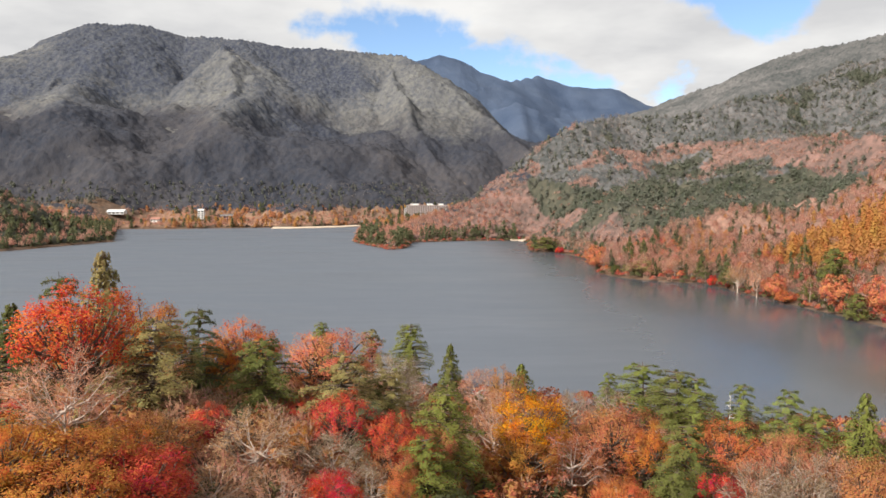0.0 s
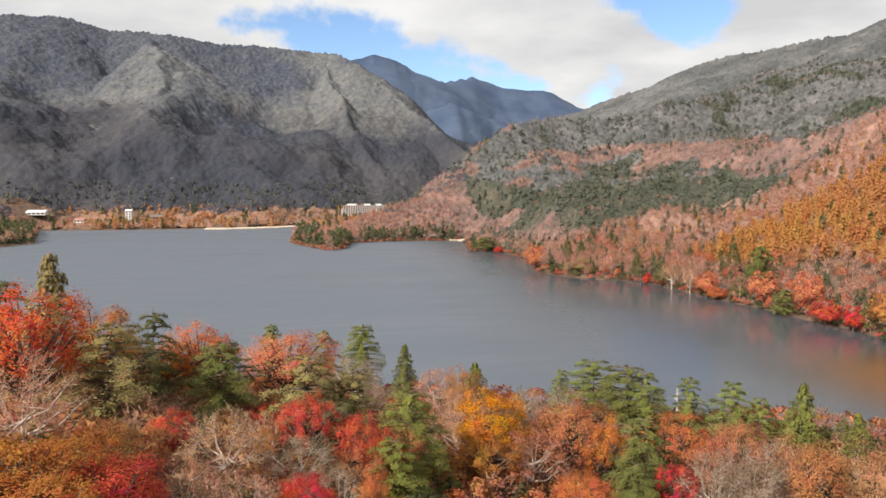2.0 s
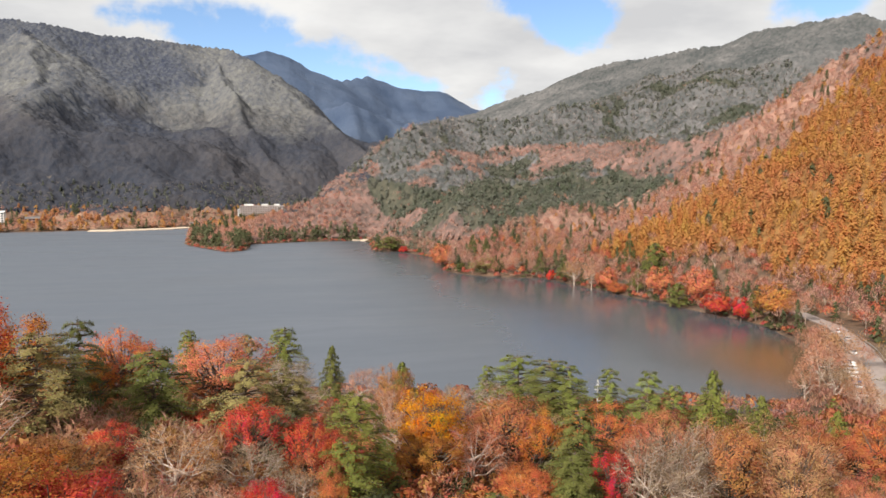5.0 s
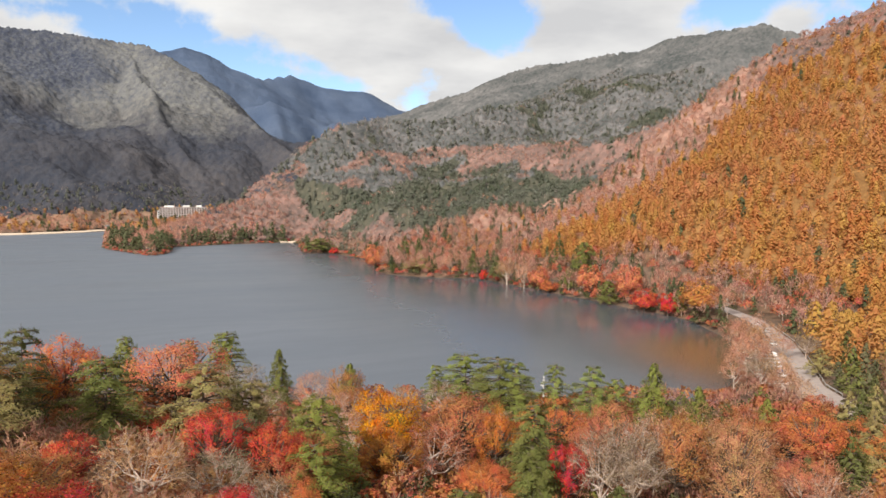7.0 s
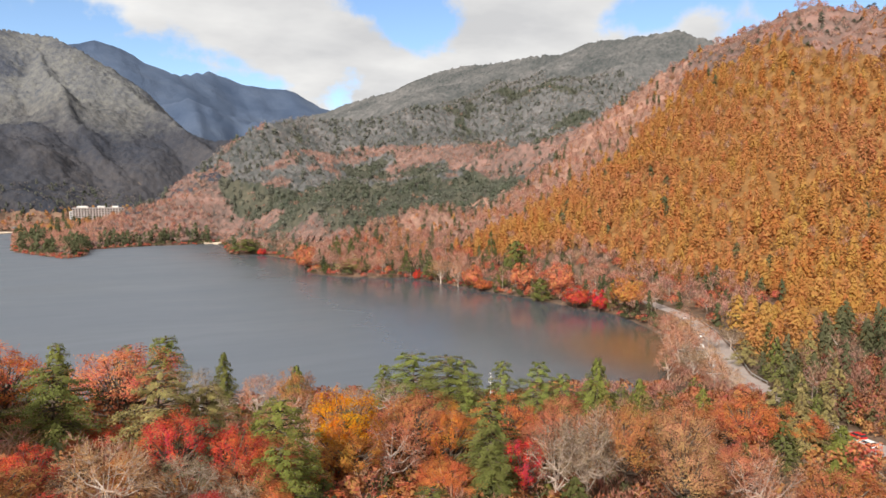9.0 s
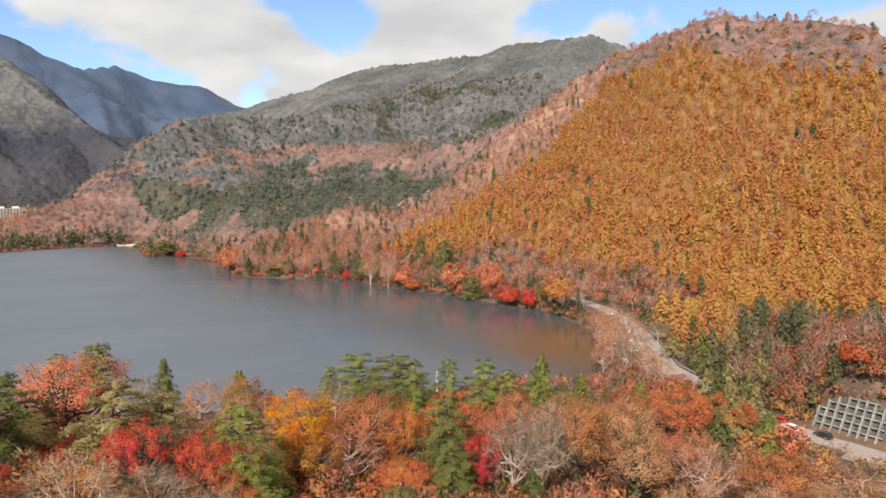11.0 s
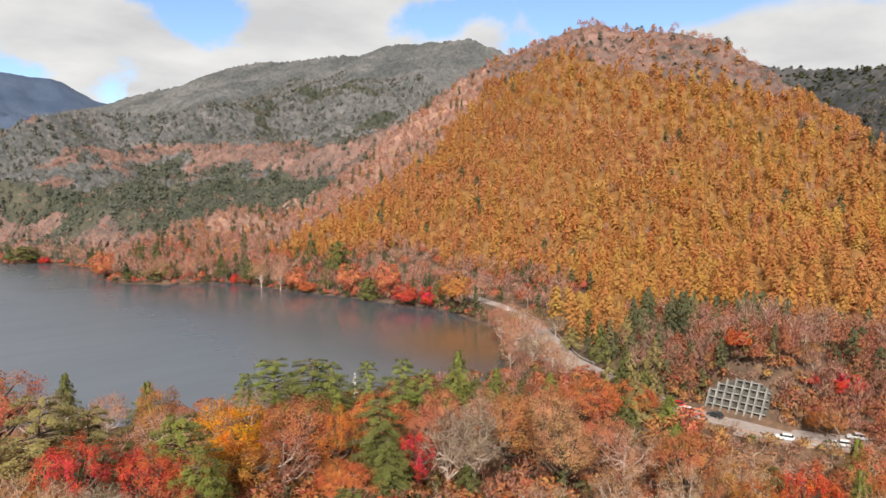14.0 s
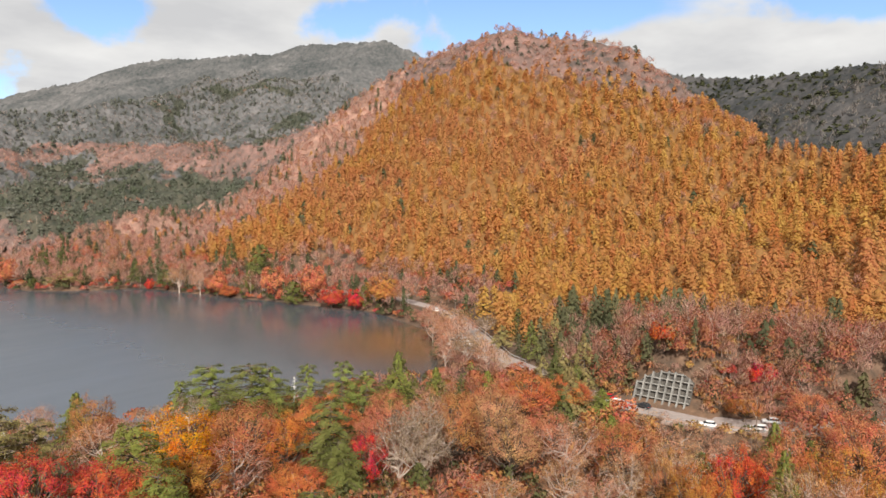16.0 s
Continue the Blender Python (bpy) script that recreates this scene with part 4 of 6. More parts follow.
def tiers(seed, n, full):
    """A needle tree of height 1 and radius 1: many small sprays along drooping boughs, tier over tier, with gaps between: corners and soft normals."""
    rng = np.random.default_rng(seed)
    rows = max(5, int(round(math.sqrt(n) * 0.55)))
    boughs = 7 if n > 90 else 6
    each = max(2, int(round(n / (rows * boughs))))
    lean, size = rng.normal(0, 0.05, 2), 1.45 / math.sqrt(n)
    i = np.repeat(np.arange(rows), boughs * each)
    k = np.tile(np.repeat(np.arange(boughs), each), rows)
    j = np.tile(np.arange(each), rows * boughs)
    bough = i * boughs + k
    u = np.clip((i + rng.uniform(-0.3, 0.3, rows * boughs)[bough]) / rows, 0, 0.97)
    r0 = (1.02 - u) ** full * rng.uniform(0.85, 1.12, rows)[i] * rng.uniform(0.62, 1.15, rows * boughs)[bough]
    a = 2 * math.pi * (k + 0.5 * (i % 2)) / boughs + rng.uniform(-0.4, 0.4, rows * boughs)[bough]
    s = ((j + rng.uniform(0.2, 1.0, len(j))) / each) ** 0.7
    a = a + rng.normal(0, 0.20, len(a))
    o = np.stack([np.cos(a), np.sin(a), 0 * a], -1)
    t = np.stack([-np.sin(a), np.cos(a), 0 * a], -1)
    z = 0.10 + 0.88 * u + (0.35 - 0.75 * s) / rows + rng.normal(0, 0.16, len(a)) / rows
    mid = o * (r0 * s)[:, None] + np.stack([lean[0] * z, lean[1] * z, z], -1)
    w = (size * rng.uniform(0.7, 1.35, len(a)))[:, None]
    up = np.array([0, 0, 0.42])
    v = np.stack([mid - o * w * 0.9 + up * w * rng.uniform(0.5, 1.3, (len(a), 1)), mid - t * w * 1.15 + o * w * 0.3 - up * w * rng.uniform(0, 0.9, (len(a), 1)), mid + t * w * 1.15 + o * w * 0.5 - up * w * rng.uniform(0, 0.9, (len(a), 1))], 1).reshape(-1, 3)
    m = np.repeat(o * 0.7 + rng.normal(0, 0.08, o.shape) + np.stack([0 * u, 0 * u, 0.5 + 0.4 * u], -1), 3, axis=0)
    return v, m / np.linalg.norm(m, axis=1, keepdims=True)


def wood_of(name, kind, spots, n, clump, tall, wide, material, colour, label, seed, jitter=0.55, flat=0.8, pale=False, lift=0.0):
    """One mesh of many trees. spots: x, y rows."""
    spots = np.asarray(spots)
    if not len(spots):
        return None
    rng = np.random.default_rng(seed)
    z = height(spots[:, 0], spots[:, 1])
    t = rng.uniform(0.6, 1.3, len(spots)) * tall
    w = rng.uniform(0.65, 1.25, len(spots)) * wide * (0.6 + 0.4 * t / tall)
    pieces_c, pieces_o, order = [], [], []
    tiered = kind in ("larch", "conifer")
    forms = [tiers(seed + k, n, 0.52 if kind == "larch" else 0.6) if tiered else simple(kind, seed + k, n) for k in range(6)]
    pick = rng.integers(0, 6, len(spots))
    turn = rng.uniform(0, 6.283, len(spots))
    for k, (c, o) in enumerate(forms):
        s = np.where(pick == k)[0]
        co, si = np.cos(turn[s])[:, None], np.sin(turn[s])[:, None]
        x = (c[None, :, 0] * co - c[None, :, 1] * si) * w[s, None] + spots[s, 0:1]
        y = (c[None, :, 0] * si + c[None, :, 1] * co) * w[s, None] + spots[s, 1:2]
        zz = c[None, :, 2] * t[s, None] + z[s, None]
        pieces_c.append(np.stack([x, y, zz], -1).reshape(-1, 3))
        ox = o[None, :, 0] * co - o[None, :, 1] * si
        oy = o[None, :, 0] * si + o[None, :, 1] * co
        pieces_o.append(np.stack([ox, oy, np.broadcast_to(o[None, :, 2], ox.shape)], -1).reshape(-1, 3))
        order.append(np.repeat(s, len(c) if tiered else 3 * len(c)))
    c, o = np.concatenate(pieces_c), np.concatenate(pieces_o)
    if tiered:
        v, q, nm = c + rng.normal(0, 0.02 * wide, c.shape), np.arange(len(c)).reshape(-1, 3), o
    elif kind == "bare":
        v, q, nm = sprigs(rng, c, o * (0.5, 0.5, 0.3) + (0, 0, 0.55), clump * 1.75, clump * 0.17, 0.35)
    else:
        v, q, nm = diamonds(rng, c, o * (1, 1, 0.35), clump, jitter, flat, None, 0.4 + lift)
    own = rng.uniform(0, 1, len(spots))[np.concatenate(order)]
    slots, mats = np.zeros(len(q), int), [material]
    if pale:
        # slim pale trunks
        bold = rng.uniform(0, 1, len(spots)) < 0.5
        h, t = np.stack([spots[:, 0], spots[:, 1], z], -1)[bold], t[bold]
        tv = []
        for dx, dy in ((0.16, 0.0), (0.0, 0.16)):
            low, high = h + (0, 0, -0.3), h + np.stack([0 * t, 0 * t, t * 0.85], -1)
            tv.append(np.stack([low - (dx, dy, 0), low + (dx, dy, 0), high], 1).reshape(-1, 3))
        # a few limbs on each, half way up and outwards
        for k in range(4):
            a, root = rng.uniform(0, 6.283, len(h)), h + np.stack([0 * t, 0 * t, t * rng.uniform(0.3, 0.6, len(h))], -1)
            reach = wide * rng.uniform(0.45, 0.8, len(h))
            tip = root + np.stack([np.cos(a) * reach, np.sin(a) * reach, t * rng.uniform(0.2, 0.4, len(h))], -1)
            tv.append(np.stack([root - (0, 0, 0.13), root + (0, 0, 0.13), tip], 1).reshape(-1, 3))
        tv = np.concatenate(tv)
        tq = np.arange(len(tv)).reshape(-1, 3) + len(v)
        v, q = np.concatenate([v, tv]), np.concatenate([q, tq])
        nm = np.concatenate([nm, np.broadcast_to(np.array([[-0.35, -0.80, 0.48]]), tv.shape)])
        slots, mats = np.concatenate([slots, np.ones(len(tq), int)]), [material, BARK_PALE]
    me = mesh_of(name, v, q, mats, False, slots, nm)
    tone = np.zeros(len(v), np.float32)
    tone[: len(own)] = own
    me.attributes.new("tree", "FLOAT", "POINT").data.foreach_set("value", tone)
    ob = new(name, me)
    ob.color = (*colour, 1)
    return tagged(ob, label, "woods", kind="stuff")


def scatter(x0, x1, y0, y1, step, seed):
    rng = np.random.default_rng(seed)
    a, b = np.meshgrid(np.arange(x0, x1, step), np.arange(y0, y1, step))
    a, b = a.ravel(), b.ravel()
    a, b = a + rng.uniform(-0.48, 0.48, a.size) * step, b + rng.uniform(-0.48, 0.48, a.size) * step
    return a, b, rng.uniform(0, 1, a.size)


def canopy(name, x0, x1, y0, y1, step, keep, tall, material, label, seed, zone=None, uneven=0.45):
    """The closed roof of a far wood: crown after crown over the slope, where keep says so. zone picks one of several materials for each crown."""
    a, b = np.meshgrid(np.arange(x0, x1, step), np.arange(y0, y1, step))
    rng = np.random.default_rng(seed)
    a, b = a + rng.uniform(-0.3, 0.3, a.shape) * step, b + rng.uniform(-0.3, 0.3, a.shape) * step
    z = height(a, b)
    good = keep(a, b, z)
    inner = good.copy()
    for axis in (0, 1):
        for way in (1, -1):
            inner &= np.roll(good, way, axis)
    z = z + tall * (0.75 + 0.35 * rough(a, b, 26, 2, seed) + rng.uniform(-uneven, uneven, a.shape)) * np.where(inner, 1.0, 0.05)
    i = np.arange(a.size).reshape(a.shape)
    quads = np.stack([i[:-1, :-1], i[:-1, 1:], i[1:, 1:], i[1:, :-1]], -1)[good[:-1, :-1] & good[1:, 1:] & good[:-1, 1:] & good[1:, :-1]]
    slots = None
    if zone:
        slots = zone(a, b, height(a, b))[:-1, :-1][good[:-1, :-1] & good[1:, 1:] & good[:-1, 1:] & good[1:, :-1]]
    used = np.unique(quads)
    back = np.zeros(a.size, int)
    back[used] = np.arange(len(used))
    v = np.stack([a, b, z], -1).reshape(-1, 3)[used]
    ob = new(name, mesh_of(name, v, back[quads.reshape(-1, 4)], material if zone else [material], True, slots))
    return tagged(ob, label, "woods", kind="stuff")


def faces_lake(x, y):
    """Whether the slope there looks towards the lake's south end, or nearly."""
    e = 12.0
    sx, sy = (height(x + e, y) - height(x - e, y)) / (2 * e), (height(x, y + e) - height(x, y - e)) / (2 * e)
    dx, dy = 0 - x, 0 - y
    d = np.hypot(dx, dy)
    return (60 - height(x, y)) / d - (sx * dx + sy * dy) / d > -0.10


def in_view(x, y):
    a = np.degrees(np.arctan2(x + 30, y - 20))
    return (a > -40) & (a < 88)


def off_road(x, y):
    return from_line(x, y, [p[:2] for p in ROAD])[0]


x, y, dice = scatter(-85, 132, 36, 168, 4.6, 19)
ok = (from_shore(x, y) > 4) & (off_road(x, y) > 7) & (np.hypot(x + 20, y - 8) > 46) & (x > -0.62 * y - 20) & ~((x > 96) & (y < 128))
spots = np.stack([x, y], -1)[ok]
dice = dice[ok]
wood_of("undergrowth", "round", spots[dice < 0.42], 80, 0.38, 5.0, 3.0, LEAF, (0.38, 0.16, 0.07), "rust-red low growth between the trees of the near wood", 161)
wood_of("undergrowth", "bare", spots[(dice >= 0.42) & (dice < 0.8)], 85, 0.40, 6.0, 3.2, PINK_WOODS, (0.36, 0.19, 0.12), "half-bare low growth between the trees of the near wood", 162)
wood_of("undergrowth", "round", spots[dice >= 0.8], 80, 0.38, 5.0, 3.0, DARK_WOODS, (0.16, 0.15, 0.06), "olive low growth between the trees of the near wood", 163)
wood_of("undergrowth", "bare", low_growth[::2], 260, 0.32, 5.5, 4.2, PINK_WOODS, (0.42, 0.24, 0.18), "bare pinkish undergrowth near the water", 148)
wood_of("undergrowth", "round", low_growth[1::2], 260, 0.30, 5.0, 4.0, LEAF, (0.42, 0.15, 0.08), "rust-red undergrowth near the water", 149)

ORANGE, PINK, GREYWOOD, GREEN, RED = (0.44, 0.175, 0.056), (0.49, 0.275, 0.215), (0.19, 0.165, 0.15), (0.10, 0.11, 0.055), (0.48, 0.15, 0.085)

def over_the_crest(x, y):
    """The dark ridge beyond the hill's crest."""
    return (ridge(x, y, DARK, 0.6, 1.5) > ridge(x, y, HILL, 0.92, 1.6)) & (x > 14 + np.interp(y, [20, 80, 130, 200, 266, 304, 551], [400, 432, 470, 514, 554, 563, 551]))


# near band: hill foot and east shore, within about 450 m
x, y, dice = scatter(95, 640, 20, 610, 6.6, 5)
h, sd, rd = height(x, y), from_shore(x, y), off_road(x, y)
ok = (sd > 1.2) & (rd > np.where(y > 262, 4.5, 6.0)) & in_view(x, y) & ~((x < 128) & (y < 150)) & ~((x < 143) & (np.abs(y - 91) < 9.5)) & ~((y > 118) & (y < 245) & (x < np.interp(y, [118, 132, 155, 182, 204, 238], [137, 142, 152, 175, 192, 212]) + 5.5)) & faces_lake(x, y)
dist = np.hypot(x, y)
x, y, dice, h, sd, dist = x[ok], y[ok], dice[ok], h[ok], sd[ok], dist[ok]
shorewood = (sd < 62 + 25 * rough(x, y, 60, 3, 9)) & (y > 205)
patch = rough(x, y, 45, 3, 21)
behind = over_the_crest(x, y)
upper = h > np.interp(y, [260, 340, 420], [148, 160, 176]) + 40 * rough(x, y, 120, 3, 8)
flat_wood = ~shorewood & (y < 150 + 30 * patch) & (x < 215 + 25 * patch)
pinkwood = ~shorewood & ~flat_wood & (y > 480 + 0.45 * h + 120 * rough(x, y, 80, 5, 22))
larch = ~shorewood & ~upper & ~flat_wood & ~pinkwood & ~behind
close = dist < 345
bare_share = 0.03 + 0.26 * ease((h - 70) / 110) + 0.7 * np.clip(rough(x, y, 75, 3, 61) - 0.12, 0, 1) * ease((h - 35) / 60)
needles = larch & (dice < 0.975 - bare_share)
spots = np.stack([x, y], -1)
cx, cy, cd = scatter(95, 420, 20, 420, 8.0, 25)
tall_ones = (np.hypot(cx, cy) < 345) & (from_shore(cx, cy) > np.where(cy > 205, 62 + 25 * rough(cx, cy, 60, 3, 9), 26)) & (off_road(cx, cy) > 9) & in_view(cx, cy) & ~((cy < 150 + 30 * rough(cx, cy, 45, 3, 21)) & (cx < 215 + 25 * rough(cx, cy, 45, 3, 21))) & (cd < 0.94)
wood_of("larch_wood", "larch", np.stack([cx, cy], -1)[tall_ones], 420, 0.44, 14.5, 5.9, LARCH, ORANGE, "golden orange larch wood on the lower hillside", 101, flat=0.7)
wood_of("larch_wood", "larch", spots[needles & ~close], 190, 0.56, 13, 5.0, LARCH, ORANGE, "golden orange larch wood higher on the hillside", 102, flat=0.7)
wood_of("conifer_wood", "conifer", spots[larch & (dice > 0.985 - 0.25 * np.clip(rough(x, y, 42, 2, 43) - 0.38, 0, 1))], 90, 0.8, 12, 4.4, DARK_WOODS, GREEN, "dark conifers among the larches", 103)
wood_of("birch_wood", "bare", spots[larch & ~needles & (dice < 0.985)], 110, 0.5, 12, 4.6, PINK_WOODS, (0.40, 0.23, 0.17), "pinkish bare trees among the larches", 104, pale=True)
canopy("larch_wood", 130, 640, 20, 610, 4.0, lambda x, y, h: in_view(x, y) & faces_lake(x, y) & (from_shore(x, y) > 62 + 25 * rough(x, y, 60, 3, 9)) & (off_road(x, y) > 16) & ~((y < 150 + 30 * rough(x, y, 45, 3, 21)) & (x < 222 + 25 * rough(x, y, 45, 3, 21))) & (y < 480 + 0.45 * h + 120 * rough(x, y, 80, 5, 22)) & (h < np.interp(y, [260, 340, 420], [160, 172, 188]) + 40 * rough(x, y, 120, 3, 8)) & ~over_the_crest(x, y), 3.4, LARCH_FLOOR, "golden brown underwood below the larches", 141)
canopy("birch_wood", 380, 640, 100, 640, 4.0, lambda x, y, h: in_view(x, y) & faces_lake(x, y) & (h >= np.interp(y, [260, 340, 420], [142, 154, 170]) + 40 * rough(x, y, 120, 3, 8)) & ~over_the_crest(x, y), 4.5, SPUR_PINK, "reddish grey bare wood along the hilltop, crowns close together", 152)
canopy("birch_wood", 230, 640, 330, 640, 4.0, lambda x, y, h: in_view(x, y) & faces_lake(x, y) & (from_shore(x, y) > 40) & (off_road(x, y) > 14) & (y > 470 + 0.45 * h + 120 * rough(x, y, 80, 5, 22)) & (h < 190) & ~over_the_crest(x, y), 4.5, HILL_PINK, "salmon-pink bare wood on the flank of the hill, crowns close together", 168)
canopy("conifer_wood", 400, 860, 40, 600, 4.5, lambda x, y, h: in_view(x, y) & faces_lake(x, y) & over_the_crest(x, y), 5.0, SLATE_WOOD, "dark conifers on the ridge behind the hill, crowns close together", 153)
sw = shorewood | (pinkwood & ~upper)
wood_of("birch_wood", "bare", spots[sw & (dice < 0.62)], 125, 0.52, 13, 4.0, PINK_WOODS, PINK, "pinkish bare birch wood along the shore", 105, pale=True, flat=0.32)
wood_of("maple_wood", "round", spots[shorewood & (dice > 0.62) & (dice < 0.76)], 260, 0.32, 9, 4.4, LEAF, RED, "red and orange maples along the shore", 106)
wood_of("larch_wood", "larch", spots[sw & ~shorewood & (dice > 0.62) & (dice < 0.78)], 90, 0.6, 9, 4.2, LARCH, (0.36, 0.155, 0.07), "orange larches among the bare trees of the slope", 119)
wood_of("conifer_wood", "conifer", spots[sw & (dice > np.where(shorewood, 0.76, 0.88))], 120, 0.66, 12, 3.4, DARK_WOODS, GREEN, "dark green conifers along the shore", 107)
crest = 0.95 - 0.5 * ease((h - 172) / 25) * np.clip(0.4 + 2 * rough(x, y, 45, 2, 41), 0, 1)
up = upper & ~shorewood & ~flat_wood & ~behind
wood_of("birch_wood", "bare", spots[up & (dice < np.minimum(0.62, crest))], 100, 0.6, 9.5, 4.6, PINK_WOODS, (0.33, 0.235, 0.20), "bare grey-pink wood near the hilltop", 108, pale=True)
wood_of("larch_wood", "larch", spots[up & (dice > 0.62) & (dice < crest)], 60, 1.0, 7.5, 4.4, LARCH, (0.36, 0.15, 0.06), "thin orange larches near the hilltop", 109)
wood_of("conifer_wood", "conifer", spots[up & (dice > crest)], 60, 0.95, 7, 4.4, FAR_CONIFERS, (0.085, 0.09, 0.055), "dark conifers near the hilltop", 110)
wood_of("conifer_wood", "conifer", spots[behind & (dice < 0.6)], 40, 1.3, 5.5, 5.0, DARK_WOODS, (0.055, 0.058, 0.046), "dark conifers on the ridge behind the hill", 114)
wood_of("birch_wood", "bare", spots[behind & (dice >= 0.6)], 20, 1.2, 10, 4.0, WOODS, (0.17, 0.15, 0.13), "grey bare wood on the ridge behind the hill", 115)
fw = flat_wood
cones = np.where(y > 104, 0.62, 0.16)
reddish = np.where(y > 104, 0.12, 0.34)
wood_of("conifer_wood", "conifer", spots[fw & (dice < cones)], 260, 0.6, 14, 3.8, DARK_WOODS, (0.175, 0.16, 0.085), "olive green conifers behind the road", 111)
wood_of("maple_wood", "round", spots[fw & (dice > cones) & (dice < cones + reddish)], 320, 0.27, 11, 4.6, LEAF, (0.36, 0.145, 0.085), "rust-red maples above the road", 112)
wood_of("birch_wood", "bare", spots[fw & (dice > cones + reddish)], 210, 0.38, 13, 4.4, PINK_WOODS, (0.37, 0.20, 0.14), "half-bare pinkish trees above the road", 113, pale=True, flat=0.5)

# brush between the car park and the water
x, y, dice = scatter(125, 205, 140, 235, 2.6, 14)
rd, sd = off_road(x, y), from_shore(x, y)
ok = (rd > 10.5) & (rd < 19) & (sd > 0.5) & (x < np.interp(y, [140, 155, 182, 204, 238], [140, 152, 175, 192, 212])) & (dice < 0.85)
wood_of("brush", "bare", np.stack([x, y], -1)[ok], 90, 0.3, 4.2, 2.2, PINK_WOODS, (0.44, 0.26, 0.20), "bare pinkish brush between the car park and the lake", 167)

# low growth on the lake side of the lower road
x, y, dice = scatter(98, 136, 52, 128, 3.0, 17)
rd = off_road(x, y)
ok = (rd > 8.8) & (rd < 20)
spots = np.stack([x, y], -1)
wood_of("brush", "round", spots[ok & (dice < 0.4)], 90, 0.24, 3.0, 2.0, LEAF, (0.42, 0.25, 0.10), "tan and ochre low growth below the road", 169)
wood_of("brush", "bare", spots[ok & (dice >= 0.4) & (dice < 0.8)], 90, 0.28, 3.6, 2.2, PINK_WOODS, (0.40, 0.25, 0.17), "half-bare low growth below the road", 170)
wood_of("brush", "round", spots[ok & (dice >= 0.8)], 90, 0.24, 3.2, 2.0, DARK_WOODS, (0.20, 0.19, 0.07), "olive green low growth below the road", 171)

# round the retaining wall and over the lower road
x, y, dice = scatter(138, 205, 44, 128, 4.6, 12)
sd, rd = from_shore(x, y), off_road(x, y)
ok = (rd > 6.5) & (sd > 3) & ~((x < 144.5) & (np.abs(y - 91) < 11)) & (x > np.interp(y, [44, 62, 80, 108, 128], [170, 150, 141, 141, 146]))
spots = np.stack([x, y], -1)
wood_of("birch_wood", "bare", spots[ok & (dice < 0.55)], 230, 0.34, 10, 3.6, PINK_WOODS, (0.36, 0.19, 0.13), "half-bare pinkish trees above the retaining wall", 145, pale=True, flat=0.5)
wood_of("maple_wood", "round", spots[ok & (dice > 0.55) & (dice < 0.85)], 320, 0.25, 8.5, 3.8, LEAF, (0.36, 0.135, 0.075), "rust-red maples above the retaining wall", 146)
wood_of("conifer_wood", "conifer", spots[ok & (dice > 0.85)], 150, 0.6, 9, 3.2, DARK_WOODS, (0.185, 0.155, 0.075), "olive conifers above the retaining wall", 147)

x, y, dice = scatter(136, 168, 62, 120, 2.3, 13)
rd = off_road(x, y)
ok = (rd > 4.6) & ~((x < 142.8) & (np.abs(y - 91) < 9)) & (x > np.interp(y, [62, 80, 108, 120], [146, 137, 137, 141]))
spots = np.stack([x, y], -1)
wood_of("shrubs", "round", spots[ok & (dice < 0.5)], 90, 0.28, 3.6, 2.1, LEAF, (0.40, 0.20, 0.085), "low rust and ochre shrubs beside the retaining wall", 150)
wood_of("shrubs", "bare", spots[ok & (dice > 0.5)], 90, 0.28, 4.2, 2.1, PINK_WOODS, (0.42, 0.25, 0.18), "low bare shrubs beside the retaining wall", 151)

HOUSES = ((-18, 1122, 70), (-38, 1140, 40), (42, 1128, 34), (80, 1088, 18), (-490, 1062, 40), (-365, 1085, 11), (-330, 1098, 20), (-430, 1072, 16), (-112, 1112, 24))


def clear_of_houses(x, y):
    free = np.ones(x.shape, bool)
    for a, b, wide in HOUSES:
        free &= ~((np.abs(x - a) < wide / 2 + 3) & (y > b - (75 if wide > 60 else 15)) & (y < b + 13))
    return free


# low shrubs that hang over the water along the east shore
rng = np.random.default_rng(15)
edge_spots = []
for p, q in zip(SHORE[1:22], SHORE[2:23]):
    length = math.hypot(q[0] - p[0], q[1] - p[1])
    for k in range(int(length / 2.6)):
        f = (k + rng.uniform(0, 1)) / (length / 2.6)
        off = rng.uniform(-1.2, 3.0)
        edge_spots.append((p[0] + (q[0] - p[0]) * f + (q[1] - p[1]) / length * off, p[1] + (q[1] - p[1]) * f - (q[0] - p[0]) / length * off))
edge_spots = np.array(edge_spots)
edge_spots = edge_spots[from_shore(edge_spots[:, 0], edge_spots[:, 1]) > -3.0]
dice = rng.uniform(0, 1, len(edge_spots))
wood_of("shore_shrubs", "round", edge_spots[dice < 0.40], 70, 0.42, 3.6, 2.2, LEAF, (0.40, 0.11, 0.07), "red shrubs hanging over the water", 116)
wood_of("shore_shrubs", "round", edge_spots[(dice >= 0.40) & (dice < 0.75)], 70, 0.42, 4.0, 2.4, DARK_WOODS, (0.12, 0.12, 0.05), "olive green shrubs hanging over the water", 117)
wood_of("shore_shrubs", "bare", edge_spots[dice >= 0.75], 70, 0.4, 4.5, 2.4, PINK_WOODS, PINK, "bare pinkish shrubs by the water", 118, flat=0.35)


def massif_side(x, y):
    spur = ridge(x, y, SPUR, 0.66, 1.5)
    return (y > 890) & ((spur < 12) | (ridge(x, y, MASSIF, 0.70, 1.45) > spur))


def on_massif(x, y, h):
    return in_view(x, y) & faces_lake(x, y) & (h > 18) & massif_side(x, y)


